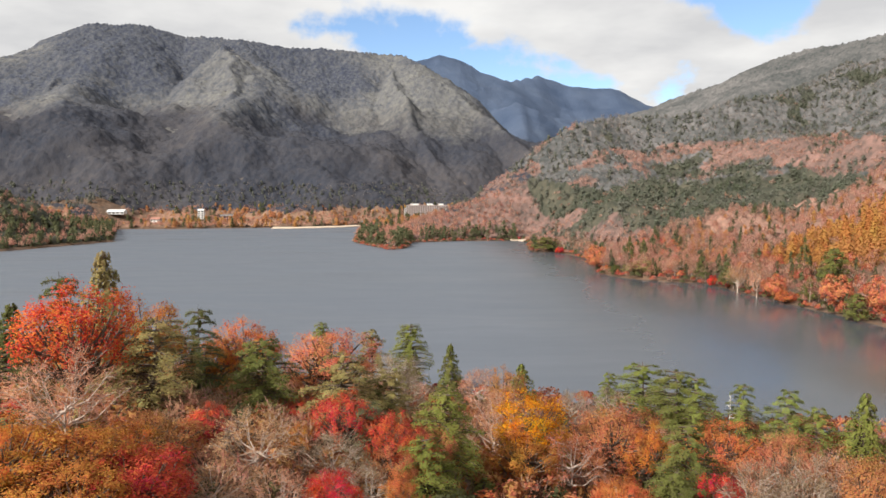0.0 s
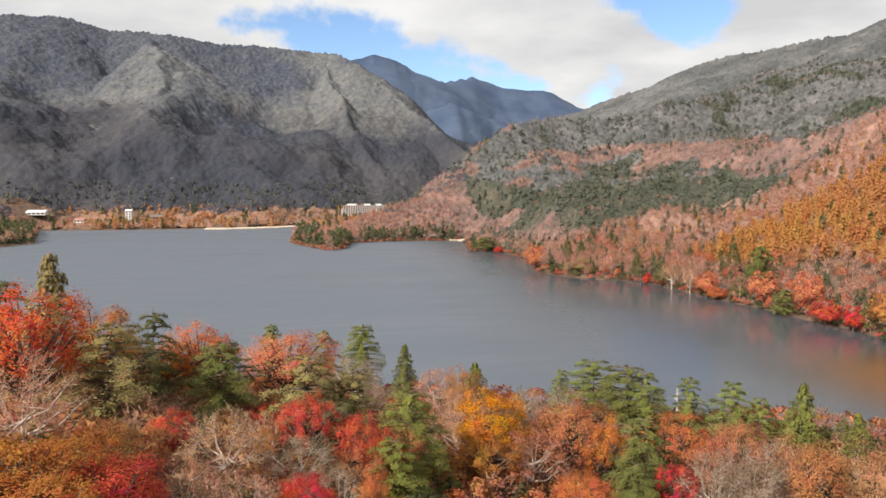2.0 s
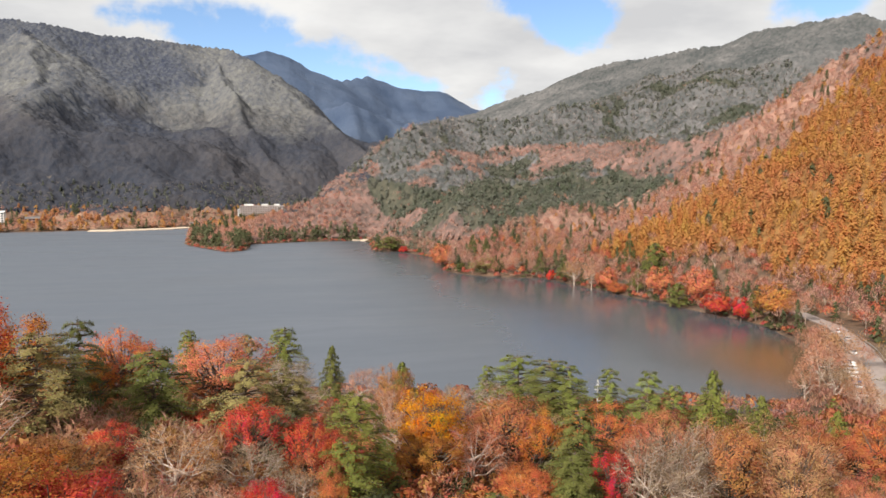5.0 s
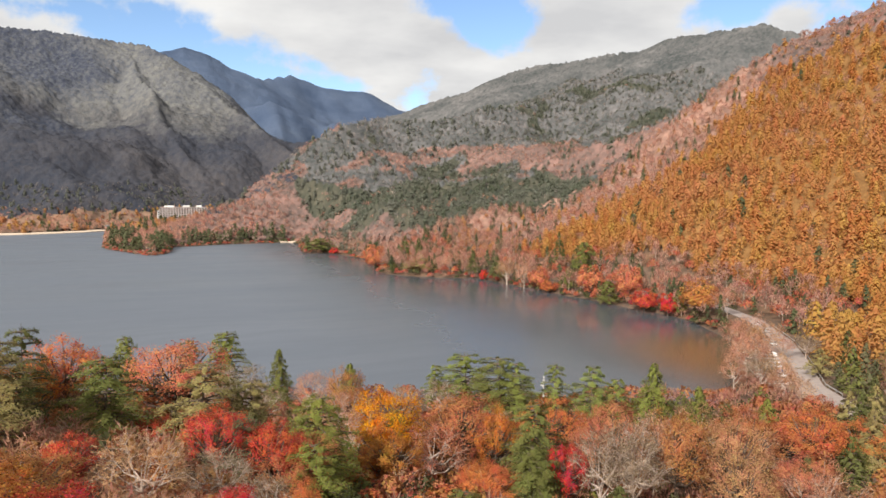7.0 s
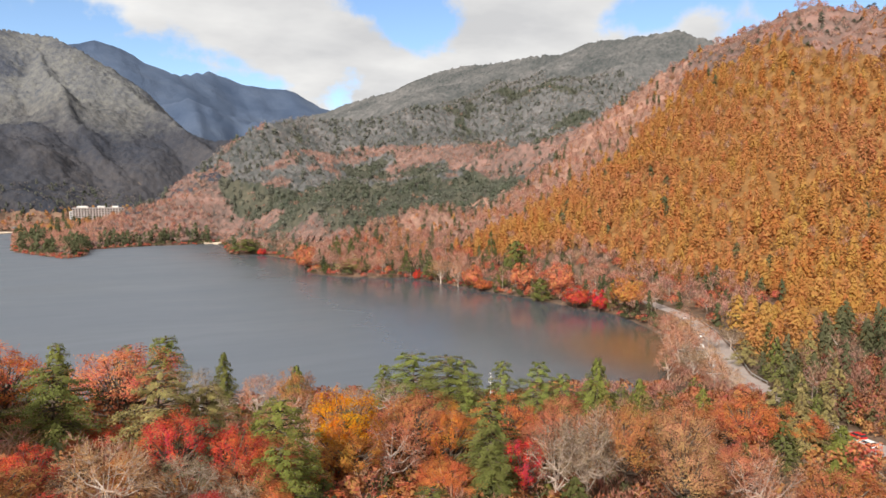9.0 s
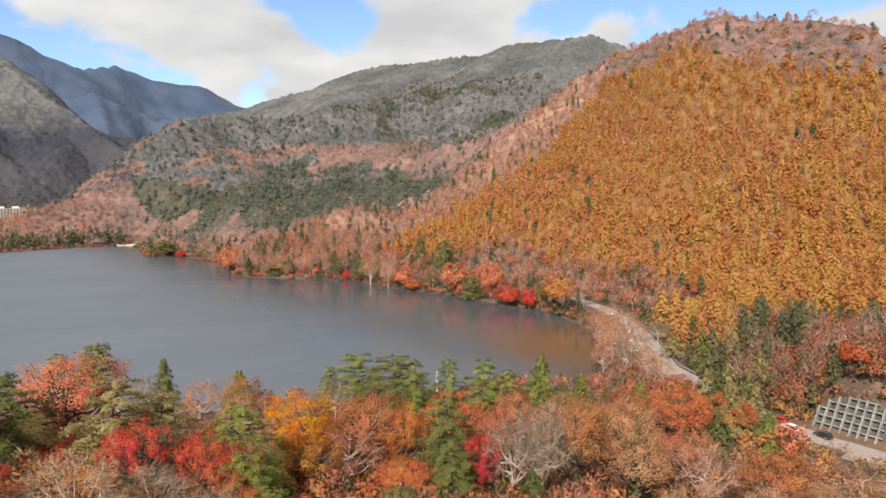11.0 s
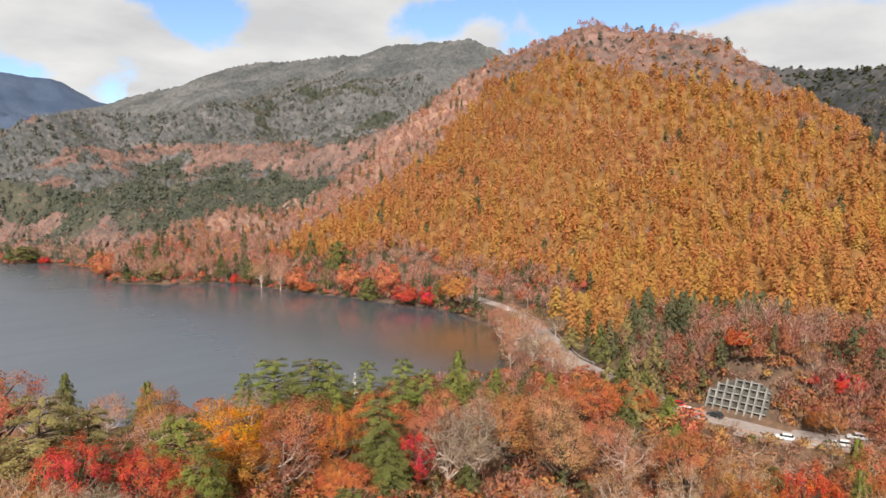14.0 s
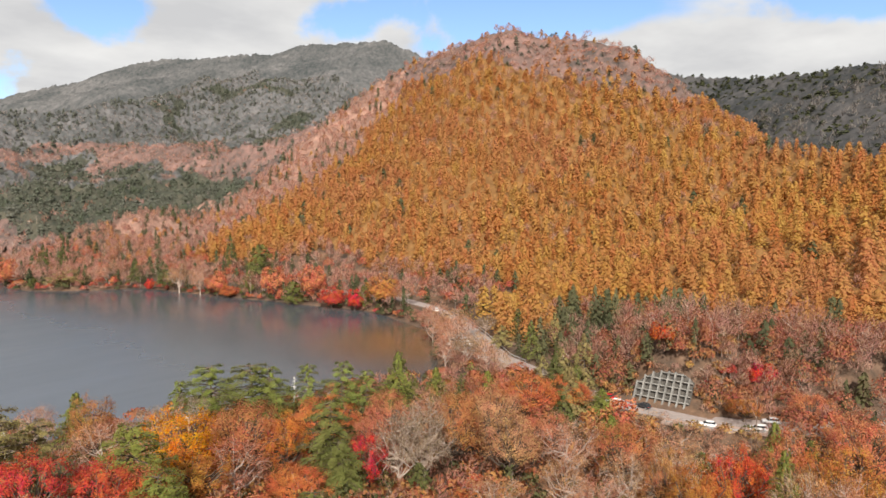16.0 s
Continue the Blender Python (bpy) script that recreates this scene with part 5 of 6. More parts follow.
def on_grey(x, y, h):
    return in_view(x, y) & faces_lake(x, y) & (h > 22) & ~((x < 752) & (y < 1320) & (y > 430)) & ~((x < 640) & (y < 610))


def spur_zone(x, y, h):
    """0 reddish bare wood, 1 conifers, 2 grey bare wood."""
    hh = h + 55 * rough(x, y, 70, 5, 31)
    rust = (x < 118 + 150 * rough(x, y, 60, 3, 32)) | ((x > 385 + 80 * rough(x, y, 60, 3, 45)) & (y < 790 + 150 * rough(x, y, 80, 4, 46)) & (h < 140)) | (hh < 24) | ((hh > 74) & (hh < 104) & (rough(x, y, 90, 3, 36) > 0.08))
    return np.where(rust, 0, np.where((hh < 66 + 60 * np.clip(rough(x, y, 200, 3, 33), 0, 1)) | (rough(x, y, 46, 3, 38) > 0.34), 1, 2))


def on_spur(x, y, h):
    return in_view(x, y) & faces_lake(x, y) & (h > 9) & ~((x > 95) & (x < 640) & (y < 610)) & (from_shore(x, y) > 10) & ~((x < 110) & (h < 22)) & ~massif_side(x, y)


# middle band: the spur, the peninsula, the far shore
x, y, dice = scatter(-1050, 760, 430, 1330, 6.9, 6)
h, sd = height(x, y), from_shore(x, y)
ok = (sd > 3) & in_view(x, y) & ~((x > 95) & (x < 640) & (y < 610)) & faces_lake(x, y) & clear_of_houses(x, y)
x, y, dice, h, sd = x[ok], y[ok], dice[ok], h[ok], sd[ok]
spots = np.stack([x, y], -1)
village = (y > 880) & (x < 120) & (h < 25)
foot = (y > 880) & (x < 60) & (h >= 25) & (h < 62)
nose = (y < 880) & (x > -110) & (x < 95)
spit = (x < -300) & (y < 1000)
slope = ~village & ~foot & ~nose & ~spit & ~massif_side(x, y)
zone = spur_zone(x, y, h)
greens = slope & (dice < np.choose(zone, (0.16, 0.85, 0.34)) + 0.5 * np.clip(rough(x, y, 30, 2, 39), -0.3, 0.6))
reds = slope & ~greens & ((zone == 0) | ((zone == 1) & (dice < 0.92)))
canopy("mixed_wood", 30, 770, 600, 1340, 4.0, on_spur, 5.0, [SPUR_PINK, SPUR_GREEN, SPUR_GREY], "rust, dark green and grey wood on the spur, crowns close together", 134, spur_zone, 0.65)
wood_of("conifer_wood", "conifer", spots[greens & (zone < 2)], 60, 1.2, 9.5, 4.8, FAR_CONIFERS, (0.115, 0.130, 0.085), "dark green conifer wood on the spur", 121, lift=0.6)
wood_of("conifer_wood", "conifer", spots[greens & (zone == 2)], 48, 1.2, 9, 4.8, FAR_CONIFERS, (0.155, 0.157, 0.140), "grey-green conifers among the bare trees high on the spur", 164)
wood_of("birch_wood", "bare", spots[reds], 26, 0.75, 9.5, 4.4, PINK_WOODS, (0.36, 0.20, 0.15), "reddish bare wood on the spur", 122, lift=0.6, pale=True)
wood_of("birch_wood", "bare", spots[slope & ~greens & ~reds], 20, 0.8, 10, 4.4, WOODS, GREYWOOD, "grey bare wood on the spur", 123, lift=0.6, pale=True)
wood_of("conifer_wood", "conifer", spots[(nose & (sd < 28) & (dice < 0.75)) | (spit & (dice < 0.55))], 70, 1.15, 14, 5.2, DARK_WOODS, (0.13, 0.135, 0.075), "green conifers on the points of land", 124, lift=0.6)
wood_of("birch_wood", "bare", spots[(nose & ((sd > 28) | (dice > 0.8))) | (spit & (dice > 0.55))], 40, 1.0, 11, 4.6, PINK_WOODS, (0.40, 0.20, 0.15), "reddish bare wood on the points of land", 125, lift=0.6)
low_land = lambda x, y, h: in_view(x, y) & (from_shore(x, y) > 8) & clear_of_houses(x, y)
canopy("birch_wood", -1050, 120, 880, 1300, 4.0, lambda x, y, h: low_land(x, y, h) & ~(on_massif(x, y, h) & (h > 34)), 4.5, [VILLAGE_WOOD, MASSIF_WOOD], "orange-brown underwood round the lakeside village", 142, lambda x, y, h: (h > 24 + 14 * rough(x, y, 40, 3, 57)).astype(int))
canopy("birch_wood", -110, 130, 690, 884, 3.5, lambda x, y, h: low_land(x, y, h) & (h < 30), 4.0, SPUR_PINK, "reddish underwood on the point of land", 143)
canopy("conifer_wood", -1000, -330, 560, 1000, 4.0, low_land, 6.0, SPUR_GREEN, "dark conifers on the far point, crowns close together", 144)
wood_of("larch_wood", "larch", spots[village & (dice < 0.16 + 0.5 * np.clip(rough(x, y, 70, 3, 51), 0, 1))], 60, 1.3, 10, 5.0, LARCH, (0.40, 0.19, 0.08), "orange trees round the lakeside village", 126, lift=0.6)
wood_of("birch_wood", "bare", spots[village & (dice > 0.16) & (dice < 0.86)], 40, 0.8, 9, 4.8, PINK_WOODS, (0.42, 0.22, 0.16), "reddish bare trees round the lakeside village", 127, lift=0.6)
wood_of("conifer_wood", "conifer", spots[village & (dice > 0.90 - 0.25 * np.clip(rough(x, y, 50, 2, 52), 0, 1))], 60, 1.4, 13, 4.6, DARK_WOODS, (0.10, 0.105, 0.055), "dark conifers round the lakeside village", 128, lift=0.6)

wood_of("conifer_wood", "conifer", spots[foot & (dice < 0.22)], 50, 1.2, 11, 4.6, FAR_CONIFERS, (0.075, 0.082, 0.070), "dark conifers at the foot of the massif", 165)
wood_of("birch_wood", "bare", spots[foot & (dice >= 0.22) & (dice < 0.75)], 30, 0.8, 9, 4.8, WOODS, (0.15, 0.125, 0.115), "grey-brown bare wood at the foot of the massif", 166)

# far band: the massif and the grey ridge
canopy("massif_wood", -1500, 336, 1080, 2000, 4.2, on_massif, 7.0, MASSIF_WOOD, "grey leafless woods on the massif, cloud shadow painted into the lower slopes", 131)
canopy("grey_ridge_wood", 326, 1080, 560, 2350, 4.2, on_grey, 7.0, GREY_WOOD, "grey leafless wood on the long ridge", 133)
x, y, dice = scatter(640, 840, 60, 560, 7.5, 9)
ok = in_view(x, y) & faces_lake(x, y)
wood_of("conifer_wood", "conifer", np.stack([x, y], -1)[ok], 40, 1.7, 5.5, 5.0, DARK_WOODS, (0.055, 0.058, 0.046), "dark conifers on the ridge behind the hill", 140)


# ---- road, car park, retaining wall ----
def part(name, bm, material, parent, label="", smooth=False):
    """Links a bmesh as one mesh object, under a thing or a part if given."""
    me = bpy.data.meshes.new(name)
    bm.to_mesh(me)
    bm.free()
    if smooth:
        me.polygons.foreach_set("use_smooth", [True] * len(me.polygons))
    me.materials.append(material)
    ob = new(name, me)
    if parent:
        ob.parent = parent
    if label:
        ob["label"] = label
    return ob


def box(size, at=(0, 0, 0), bevel=0.0, turn=0.0):
    bm = bmesh.new()
    bmesh.ops.create_cube(bm, size=1, matrix=Matrix.Translation(at) @ Matrix.Rotation(turn, 4, "Z") @ Matrix.Diagonal((*size, 1)))
    if bevel:
        bmesh.ops.bevel(bm, geom=bm.edges[:], offset=bevel, segments=1, affect="EDGES")
    return bm


def surface(name, a, b, grain, roughness=0.85, bump=0.3, depth=0.03):
    k = Mat(name, roughness, 0.3)
    k.colour(k.ramp(k.noise(grain, 6.0, 0.65), (0.3, a), (0.7, b)))
    k.bump(k.noise(grain * 4, 5.0), bump, depth)
    return k.m


ASPHALT = surface("old_asphalt", (0.21, 0.17, 0.155), (0.31, 0.26, 0.235), 0.6)
GRAVEL = surface("pale_gravel", (0.24, 0.165, 0.13), (0.38, 0.27, 0.22), 0.5)
SAND = surface("beach_sand", (0.42, 0.33, 0.25), (0.58, 0.47, 0.36), 0.2)
CONCRETE = surface("weathered_concrete", (0.10, 0.095, 0.085), (0.27, 0.255, 0.235), 0.7)
# Grey-brown shotcrete, its colour darkened to hold the recess shade between ribs.
SHOTCRETE = surface("shaded_shotcrete", (0.030, 0.027, 0.024), (0.110, 0.098, 0.085), 0.8, 0.9, 0.8, 0.15)
PLASTER = surface("white_plaster", (0.50, 0.48, 0.46), (0.68, 0.66, 0.63), 0.3)
BRICKRED = surface("red_brown_cladding", (0.26, 0.12, 0.09), (0.38, 0.19, 0.15), 0.4)
ROOFWHITE = surface("pale_metal_roof", (0.45, 0.45, 0.45), (0.60, 0.60, 0.59), 0.3, 0.5)
ROOFDARK = surface("dark_roof", (0.10, 0.09, 0.09), (0.18, 0.16, 0.15), 0.5, 0.6)
RAIL = surface("galvanised_rail", (0.24, 0.23, 0.22), (0.38, 0.37, 0.36), 2.0, 0.45)
TYRE = surface("tyre_rubber", (0.02, 0.02, 0.02), (0.04, 0.04, 0.04), 5.0)
BLADE = surface("bare_grey_wood", (0.40, 0.37, 0.34), (0.62, 0.59, 0.55), 2.0)


def paint(name, colour):
    k = Mat(name, 0.25, 0.5)
    k.colour(k.mix(k.grey(k.noise(3.0, 3.0), 0.0, 0.25), colour, tuple(c * 0.8 for c in colour)))
    k.bsdf.inputs["Coat Weight"].default_value = 0.6
    return k.m


GLASS = Mat("dark_glass", 0.08, 0.5).colour((0.02, 0.025, 0.03)).m
PAINTS = {"white": paint("white_paint", (0.80, 0.80, 0.79)), "black": paint("black_paint", (0.02, 0.02, 0.022)), "red": paint("red_paint", (0.50, 0.02, 0.02)), "silver": paint("silver_paint", (0.50, 0.51, 0.52)), "blue": paint("blue_paint", (0.05, 0.10, 0.25))}


def road_at(s, off=0.0):
    """A place on the road's line, off metres to its right going south, with its height and heading."""
    i = min(int(s), len(ROAD) - 2)
    p, q = ROAD[i], ROAD[i + 1]
    f = s - i
    dx, dy = q[0] - p[0], q[1] - p[1]
    n = math.hypot(dx, dy)
    return p[0] + dx * f + off * dy / n, p[1] + dy * f - off * dx / n, p[2] + (q[2] - p[2]) * f, math.atan2(dy, dx)


def ribbon(s0, s1, left, right, up, thick=0.12, steps=60):
    """A strip that follows the road between two offsets, with thickness."""
    bm = bmesh.new()
    rows = []
    for k in range(steps + 1):
        s = s0 + (s1 - s0) * k / steps
        a, b = road_at(s, left), road_at(s, right)
        rows.append([bm.verts.new((p[0], p[1], p[2] + up - d)) for p in (a, b) for d in (0, thick)])
    for r, t in zip(rows, rows[1:]):
        bm.faces.new((r[0], r[2], t[2], t[0]))
        bm.faces.new((r[0], t[0], t[1], r[1]))
        bm.faces.new((r[2], r[3], t[3], t[2]))
    bmesh.ops.recalc_face_normals(bm, faces=bm.faces[:])
    return bm


tagged(part("road", ribbon(2.0, 15.0, -3.2, 3.2, 0.30, 0.5, 140), ASPHALT, None), "narrow grey asphalt road along the lake shore", "road", kind="structure")
tagged(part("pavement", ribbon(6.3, 8.7, 3.3, 12.0, 0.24, 0.5, 40), GRAVEL, None), "pale gravel car park between the road and the lake", "car park", kind="structure")


def crash_barrier(s0, s1, off):
    root = tagged(new("guard_rail"), "low pale steel guard rail on posts beside the road", "guard rail", group="guard rails along the road")
    x, y, z, turn = road_at(s0, off)
    root.location = (x, y, z)
    n = int((s1 - s0) * 7)
    spots = [road_at(s0 + (s1 - s0) * k / n, off) for k in range(n + 1)]
    for p in spots:
        part("post", box((0.12, 0.12, 0.95), (p[0] - x, p[1] - y, p[2] - z + 0.6), 0.01), RAIL, root)
    bm = bmesh.new()
    for a, b in zip(spots, spots[1:]):
        d, m = Vector((b[0] - a[0], b[1] - a[1], b[2] - a[2])), Vector(((a[0] + b[0]) / 2 - x, (a[1] + b[1]) / 2 - y, (a[2] + b[2]) / 2 - z + 0.92))
        for dz in (-0.09, 0.09):
            bmesh.ops.create_cube(bm, size=1, matrix=Matrix.Translation(m + Vector((0, 0, dz))) @ d.to_track_quat("X", "Z").to_matrix().to_4x4() @ Matrix.Diagonal((d.length + 0.02, 0.06, 0.14, 1)))
    part("rail", bm, RAIL, root)


crash_barrier(5.4, 8.4, -3.7)
crash_barrier(11.6, 13.4, 8.0)


def make_car(colour, word, size=1.0):
    """A small parked car, nose towards +x."""
    root = tagged(new("car"), f"{word} car parked beside the lake road", "car", group="parked cars")
    L, W = 4.3 * size, 1.7
    bm = bmesh.new()
    outline = [(-0.5, 0.34), (-0.5, 0.80), (-0.46, 0.92), (0.18, 0.95), (0.44, 0.84), (0.5, 0.66), (0.5, 0.34)]
    sides = [[bm.verts.new((u * L, y, z)) for u, z in outline] for y in (-W / 2, W / 2)]
    bm.faces.new(sides[0])
    bm.faces.new(sides[1][::-1])
    for i in range(len(outline)):
        j = (i + 1) % len(outline)
        bm.faces.new((sides[0][j], sides[0][i], sides[1][i], sides[1][j]))
    bmesh.ops.recalc_face_normals(bm, faces=bm.faces[:])
    bmesh.ops.bevel(bm, geom=bm.edges[:], offset=0.06, segments=2, affect="EDGES")
    body = part("body", bm, PAINTS[colour], root)
    bm = bmesh.new()
    low = [bm.verts.new((u * L, v * W, 0.93)) for u, v in ((-0.45, -0.47), (0.24, -0.47), (0.24, 0.47), (-0.45, 0.47))]
    high = [bm.verts.new((u * L, v * W, 1.38)) for u, v in ((-0.36, -0.38), (0.08, -0.38), (0.08, 0.38), (-0.36, 0.38))]
    for i in range(4):
        bm.faces.new((low[i], low[(i + 1) % 4], high[(i + 1) % 4], high[i]))
    part("windows", bm, GLASS, body, "dark glass windows")
    part("roof", box((0.47 * L, 0.80 * W, 0.09), (-0.14 * L, 0, 1.42), 0.03), PAINTS[colour], body)
    for u in (-0.31, 0.31):
        for v in (-0.44, 0.44):
            bm = bmesh.new()
            bmesh.ops.create_cone(bm, cap_ends=True, segments=14, radius1=0.32, radius2=0.32, depth=0.2, matrix=Matrix.Translation((u * L, v * W, 0.32)) @ Matrix.Rotation(math.pi / 2, 4, "X"))
            wheel = part("wheel", bm, TYRE, root)
            bm = bmesh.new()
            bmesh.ops.create_cone(bm, cap_ends=True, segments=12, radius1=0.19, radius2=0.17, depth=0.04, matrix=Matrix.Translation((u * L, v * W + (0.1 if v > 0 else -0.1), 0.32)) @ Matrix.Rotation(math.pi / 2, 4, "X"))
            part("rim", bm, RAIL, wheel)
    for u, m in ((0.497, RAIL), (-0.497, PAINTS["red"])):
        for v in (-0.36, 0.36):
            part("headlight" if u > 0 else "tail_light", box((0.05, 0.28, 0.14), (u * L, v * W, 0.70), 0.02), m, body)
    return root


CARS = {c: make_car(c, w) for c, w in (("white", "white"), ("black", "black"), ("red", "red"), ("silver", "silver"), ("blue", "dark blue"))}
# road place, offset, turn from the road's heading, colour
PARKED = [
    (10.45, 1.4, 175, "white"), (10.15, -0.8, 178, "red"), (10.95, -1.2, 176, "black"),
    (5.25, 1.6, 170, "white"), (5.6, 1.8, 176, "silver"), (6.9, 8.0, 95, "white"), (7.02, 8.2, 88, "white"), (7.16, 8.0, 92, "silver"), (7.3, 8.3, 90, "white"), (7.46, 8.0, 86, "white"),
    (7.62, 8.4, 93, "blue"), (7.8, 8.0, 90, "white"), (8.0, 8.2, 94, "white"), (6.3, 4.6, 10, "white"), (12.1, 5.2, 172, "white"), (12.7, 5.0, 176, "white"), (12.9, -1.3, 180, "silver"), (13.7, 4.8, 178, "white"),
]
for s, off, turn, colour in PARKED:
    x, y, z, way = road_at(s, off)
    copy_thing(CARS[colour], pose(x, y, z + (0.31 if abs(off) < 3.3 else 0.25), 0, 0, math.degrees(way) + turn))
for c in CARS.values():
    for child in list(c.children_recursive):
        bpy.data.objects.remove(child)
    bpy.data.objects.remove(c)

# lay-by under the cars beside the road further south
tagged(part("pavement", ribbon(11.5, 14.4, 3.3, 7.5, 0.24, 0.5, 30), GRAVEL, None), "pale gravel lay-by beside the road", "lay-by", kind="structure")


def retaining_wall():
    """A concrete grid of ribs and beams over shotcrete, leaning back against the bank."""
    root = tagged(new("retaining_wall"), "weathered concrete grid retaining wall with an arched top beside the road", "retaining wall")
    root.matrix_basis = Matrix.Translation((137.6, 99.6, 1.2)) @ Matrix.Rotation(radians(-89), 4, "Z") @ Matrix.Rotation(radians(-30), 4, "X")
    width = 15.5

    def top(s):
        f = s / width
        return 4.2 + 6.4 * math.sin(math.pi * min(1, max(0.0, 0.06 + 0.74 * f))) ** 0.75 + 0.25 * math.sin(9 * f)

    bm = bmesh.new()
    n = 24
    front = [(bm.verts.new((width * i / n, 0.25, 0.0)), bm.verts.new((width * i / n, 0.25, top(width * i / n)))) for i in range(n + 1)]
    back = [(bm.verts.new((width * i / n, 0.7, 0.0)), bm.verts.new((width * i / n, 0.7, top(width * i / n)))) for i in range(n + 1)]
    for i in range(n):
        a, b, c, d = front[i], front[i + 1], back[i], back[i + 1]
        bm.faces.new((a[0], b[0], b[1], a[1]))
        bm.faces.new((c[0], c[1], d[1], d[0]))
        bm.faces.new((a[1], b[1], d[1], c[1]))
    part("panel", bm, SHOTCRETE, root, "rough grey-brown shotcrete between the ribs, recess shade painted into its colour")
    pitch = 2.05
    for i in range(8):
        s = min(i * pitch + 0.2 + 0.12 * math.sin(5 * i), width - 0.2)
        part("rib", box((0.42, 1.2, top(s) + 0.1 + 0.35 * math.sin(7 * i)), (s, -0.25, top(s) / 2), 0.03), CONCRETE, root)
    for j in range(6):
        u = 0.3 + j * 1.9
        inside_span = [s for s in np.linspace(0, width, 80) if top(s) > u + 0.2]
        if len(inside_span) > 4:
            a, b = min(inside_span), max(inside_span)
            part("beam", box((b - a, 1.16, 0.32), ((a + b) / 2, -0.23, u), 0.03), CONCRETE, root)
    return root


retaining_wall()


# ---- village at the lake's head ----
def building(name, at, turn, long, deep, storeys, wall, roof, label, bays, pitched=False):
    """A house or hotel: wall, roof, and a window with a sill for each bay of each storey on both long sides."""
    root = tagged(new(name), label, "building", group="buildings of the lakeside village")
    z = float(height(np.array([at[0]]), np.array([at[1]]))[0])
    root.matrix_basis = pose(at[0], at[1], z - 0.3, 0, 0, turn)
    tall = storeys * 3.2 + 0.6
    part("wall", box((long, deep, tall), (0, 0, tall / 2)), wall, root)
    if pitched:
        bm = bmesh.new()
        e = [bm.verts.new(v) for v in ((-long / 2 - 0.6, -deep / 2 - 0.7, tall), (long / 2 + 0.6, -deep / 2 - 0.7, tall), (long / 2 + 0.6, deep / 2 + 0.7, tall), (-long / 2 - 0.6, deep / 2 + 0.7, tall), (-long / 2 - 0.6, 0, tall + deep * 0.3), (long / 2 + 0.6, 0, tall + deep * 0.3))]
        for f in ((0, 1, 5, 4), (2, 3, 4, 5), (0, 4, 3), (1, 2, 5), (3, 2, 1, 0)):
            bm.faces.new([e[i] for i in f])
        part("roof", bm, roof, root)
    else:
        part("roof", box((long + 0.8, deep + 0.8, 0.5), (0, 0, tall + 0.25), 0.08), roof, root)
    for k in range(storeys):
        for i in range(bays):
            u = (i + 0.5) / bays * long - long / 2
            w = part("window", box((long / bays * 0.6, 0.12, 1.7), (u, -deep / 2 - 0.02, 3.2 * k + 2.2)), GLASS, root)
            part("sill", box((long / bays * 0.66, 0.25, 0.12), (u, -deep / 2 - 0.1, 3.2 * k + 1.3)), PLASTER, w)
    return root


hotel = building("hotel", (-18, 1122), 1, 66, 15, 5, PLASTER, ROOFWHITE, "long white five-storey lakeside hotel with red-brown bands", 18)
for at, long in ((-20, 14), (4, 10), (22, 8)):
    part("roof_house", box((long, 8, 3.0), (at, 1, 18.0), 0.1), PLASTER, hotel)
for k in range(6):
    part("balcony_band", box((66.3, 0.9, 0.35), (0, -7.9, 3.2 * k + 1.0)), BRICKRED, hotel)
building("hotel", (-38, 1140), 1, 34, 14, 5, PLASTER, ROOFWHITE, "white hotel wing with a pale flat roof behind the main block", 8)
building("house", (42, 1128), -6, 30, 11, 2, PLASTER, ROOFWHITE, "low white building with a pale pitched roof", 6, True)
building("house", (80, 1088), 8, 16, 10, 3, PLASTER, ROOFWHITE, "white house with a pale roof among red trees", 3, True)
building("house", (-490, 1062), 4, 36, 12, 1, PLASTER, ROOFWHITE, "long low building with a white roof behind the shore", 6, True)
building("house", (-365, 1085), 0, 9, 8, 4, PLASTER, ROOFWHITE, "slim white house above the trees", 2, True)
building("house", (-330, 1098), 5, 18, 9, 2, BRICKRED, ROOFDARK, "brown house with a dark roof behind the shore", 4, True)
building("house", (-430, 1072), -4, 14, 9, 2, PLASTER, BRICKRED, "white house with a red roof behind the shore", 3, True)
building("boathouse", (-112, 1112), 20, 22, 8, 1, BRICKRED, ROOFDARK, "dark boathouse with open front at the end of the beach", 4, True)


def strip(points, wide, up, thick):
    """A level strip along points, with thickness."""
    bm = bmesh.new()
    rows = []
    for i, (x, y) in enumerate(points):
        a, b = points[max(i - 1, 0)], points[min(i + 1, len(points) - 1)]
        dx, dy = b[0] - a[0], b[1] - a[1]
        n = math.hypot(dx, dy)
        rows.append([bm.verts.new((x + o * dy / n * wide / 2, y - o * dx / n * wide / 2, up + (0.7 if o < 0 else 0) - d)) for o in (1, -1) for d in (0, thick)])
    for r, t in zip(rows, rows[1:]):
        bm.faces.new((r[0], r[2], t[2], t[0]))
        bm.faces.new((r[0], t[0], t[1], r[1]))
        bm.faces.new((r[2], r[3], t[3], t[2]))
    bmesh.ops.recalc_face_normals(bm, faces=bm.faces[:])
    return bm


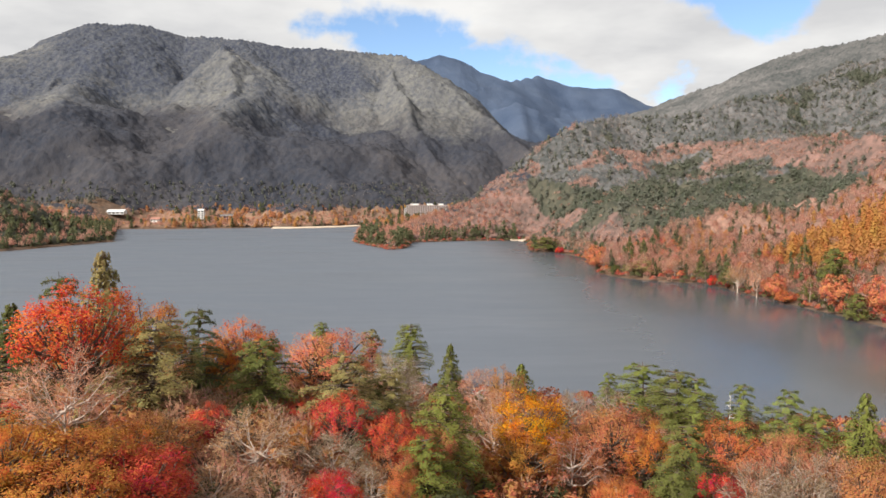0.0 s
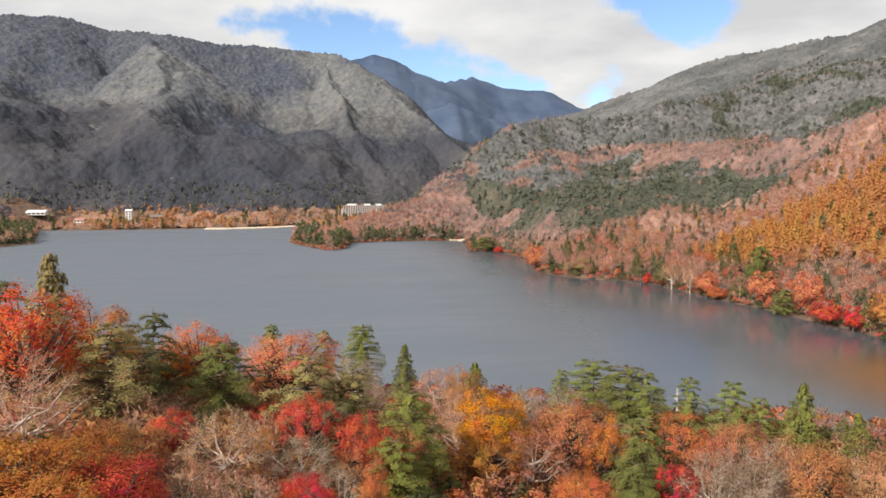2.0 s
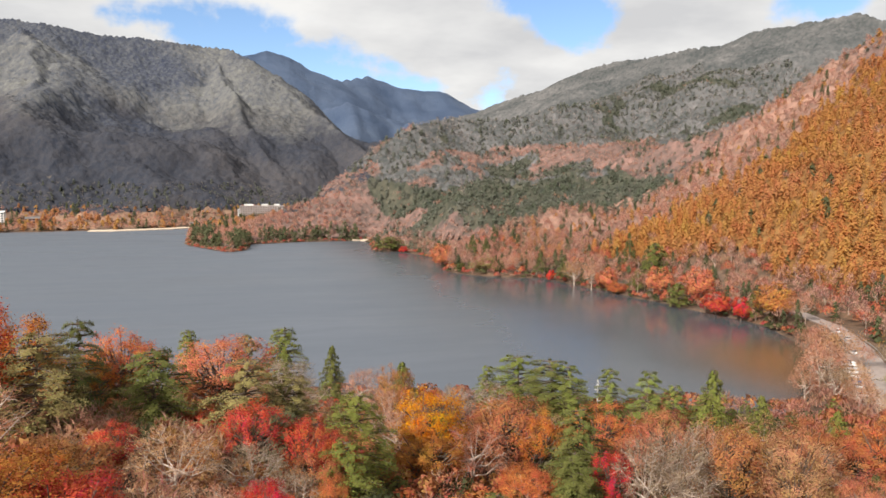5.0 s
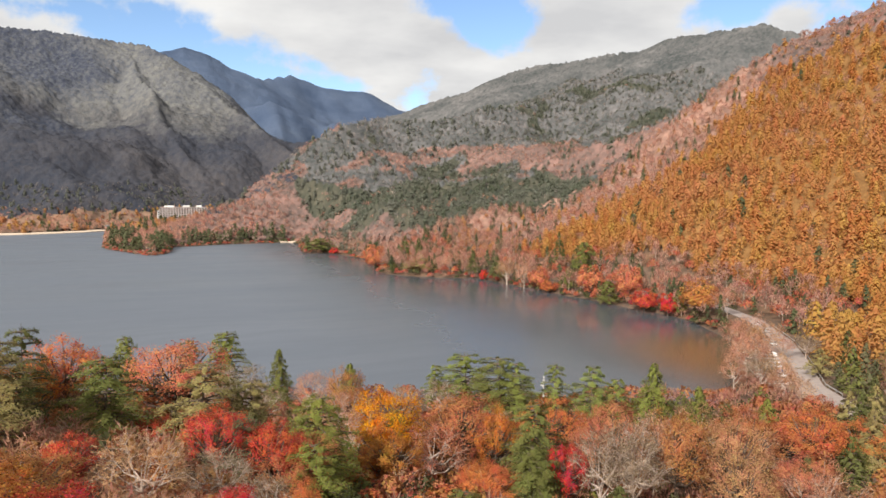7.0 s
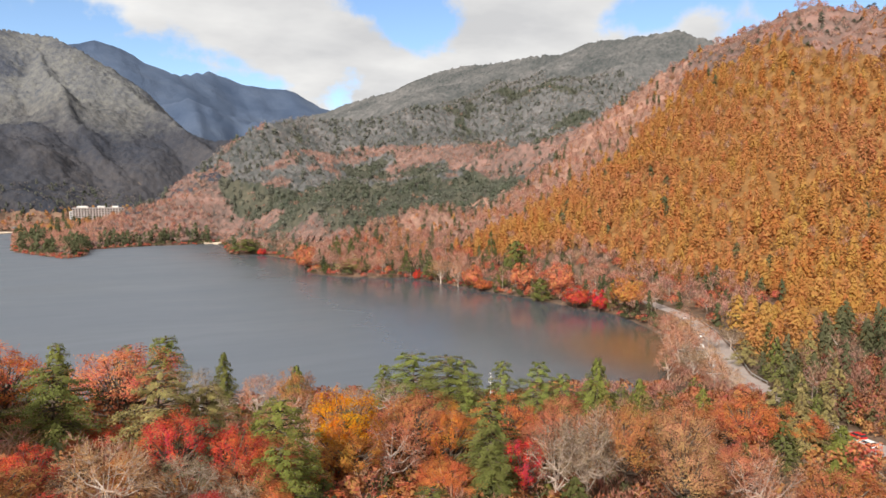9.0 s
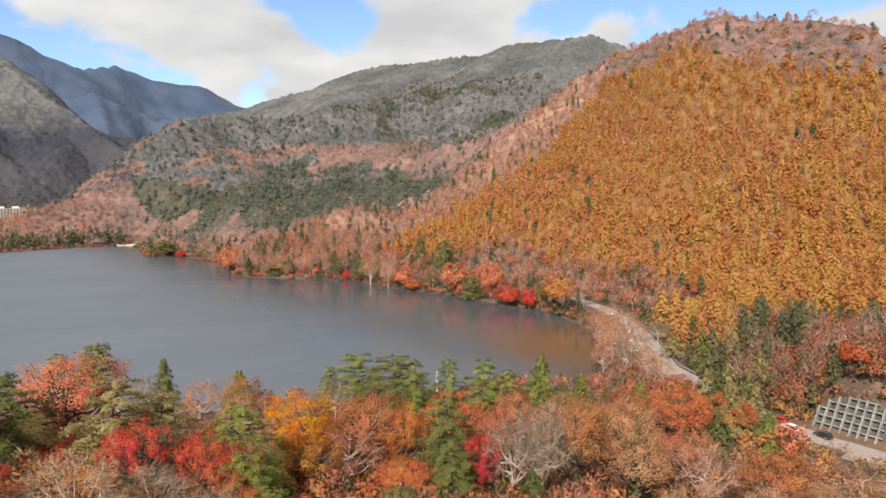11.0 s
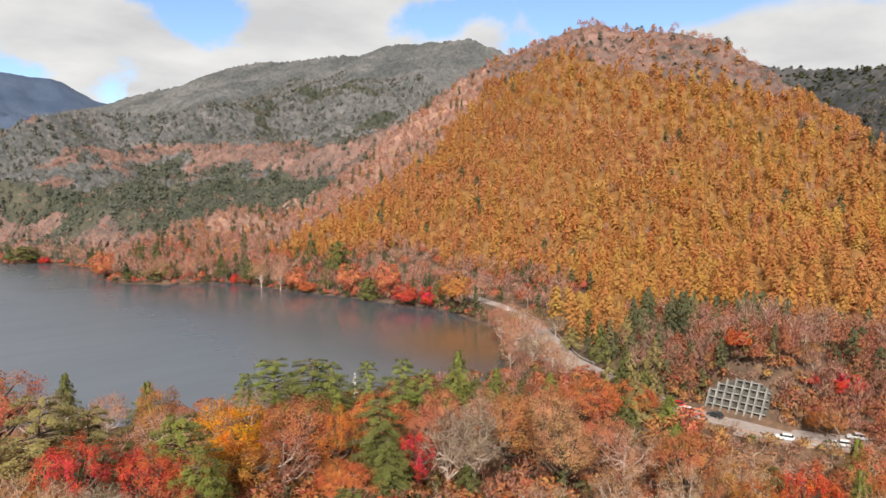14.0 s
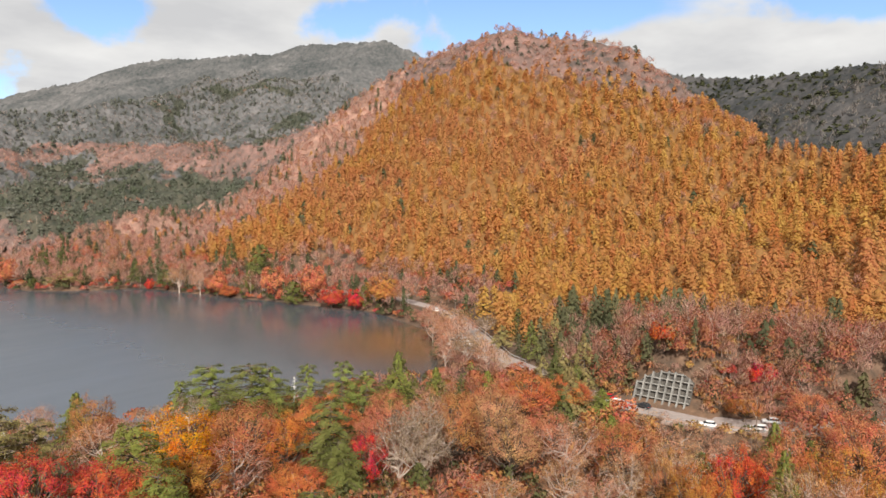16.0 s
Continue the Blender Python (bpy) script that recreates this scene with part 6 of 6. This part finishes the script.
tagged(part("beach", strip([(-245, 1037), (-215, 1039), (-180, 1052), (-150, 1070), (-124, 1100)], 22, 0.9, 1.2), SAND, None), "pale sand beach at the head of the lake", "beach", kind="structure")
tagged(part("beach", strip([(80, 797), (92, 800), (99, 790)], 10, 0.9, 1.2), SAND, None), "small pale gravel beach in the inlet", "beach", kind="structure")


def pier(at, turn, long):
    root = tagged(new("pier"), "pale wooden landing stage on posts in the lake", "pier")
    root.matrix_basis = pose(at[0], at[1], 0.0, 0, 0, turn)
    for i in range(int(long / 0.5)):
        part("plank", box((0.46, 2.2, 0.08), (i * 0.5, 0, 0.75), 0.01), BLADE, root)
    for i in range(5):
        for v in (-0.95, 0.95):
            part("post", box((0.2, 0.2, 2.4), (i * long / 4.4 + 0.3, v, -0.3), 0.02), BLADE, root)


pier((-128, 1102), 215, 20)


def dead_tree(at, tall, label):
    """A bare silver trunk with stubs of boughs."""
    rng = np.random.default_rng(int(abs(at[0]) * 7 + at[1]))
    z = float(height(np.array([at[0]]), np.array([at[1]]))[0])
    root = tagged(new("dead_tree"), label, "tree")
    root.location = (at[0], at[1], z - 0.2)
    trunk = np.array([(0.25 * math.sin(2 * u), 0.2 * math.cos(3 * u) - 0.2, tall * u) for u in np.linspace(0, 1, 8)])
    v, q = tube(trunk, np.linspace(0.30, 0.04, 8), 7)
    ob = new("trunk", mesh_of("trunk", v, q, [BLADE], True))
    ob.parent = root
    for k in range(34):
        u = rng.uniform(0.3, 0.98)
        a = rng.uniform(0, 6.283)
        r = (1.15 - u) * rng.uniform(1.4, 3.0)
        base = np.array([0.25 * math.sin(2 * u), 0.2 * math.cos(3 * u) - 0.2, tall * u])
        pts = [base, base + (math.cos(a) * r * 0.5, math.sin(a) * r * 0.5, 0.25), base + (math.cos(a) * r, math.sin(a) * r, 0.1 + rng.uniform(-0.4, 0.5))]
        v, q = tube(pts, (0.07, 0.045, 0.015), 4)
        ob = new("branch", mesh_of("branch", v, q, [BLADE]))
        ob.parent = root


dead_tree((65, 158), 11.5, "dead silver-grey conifer with bare boughs by the shore")
dead_tree((-9, 131), 10.0, "dead pale tree with bare boughs among the maples")
dead_tree((44, 171), 10.5, "slim dead grey trunk beside the light green pines")
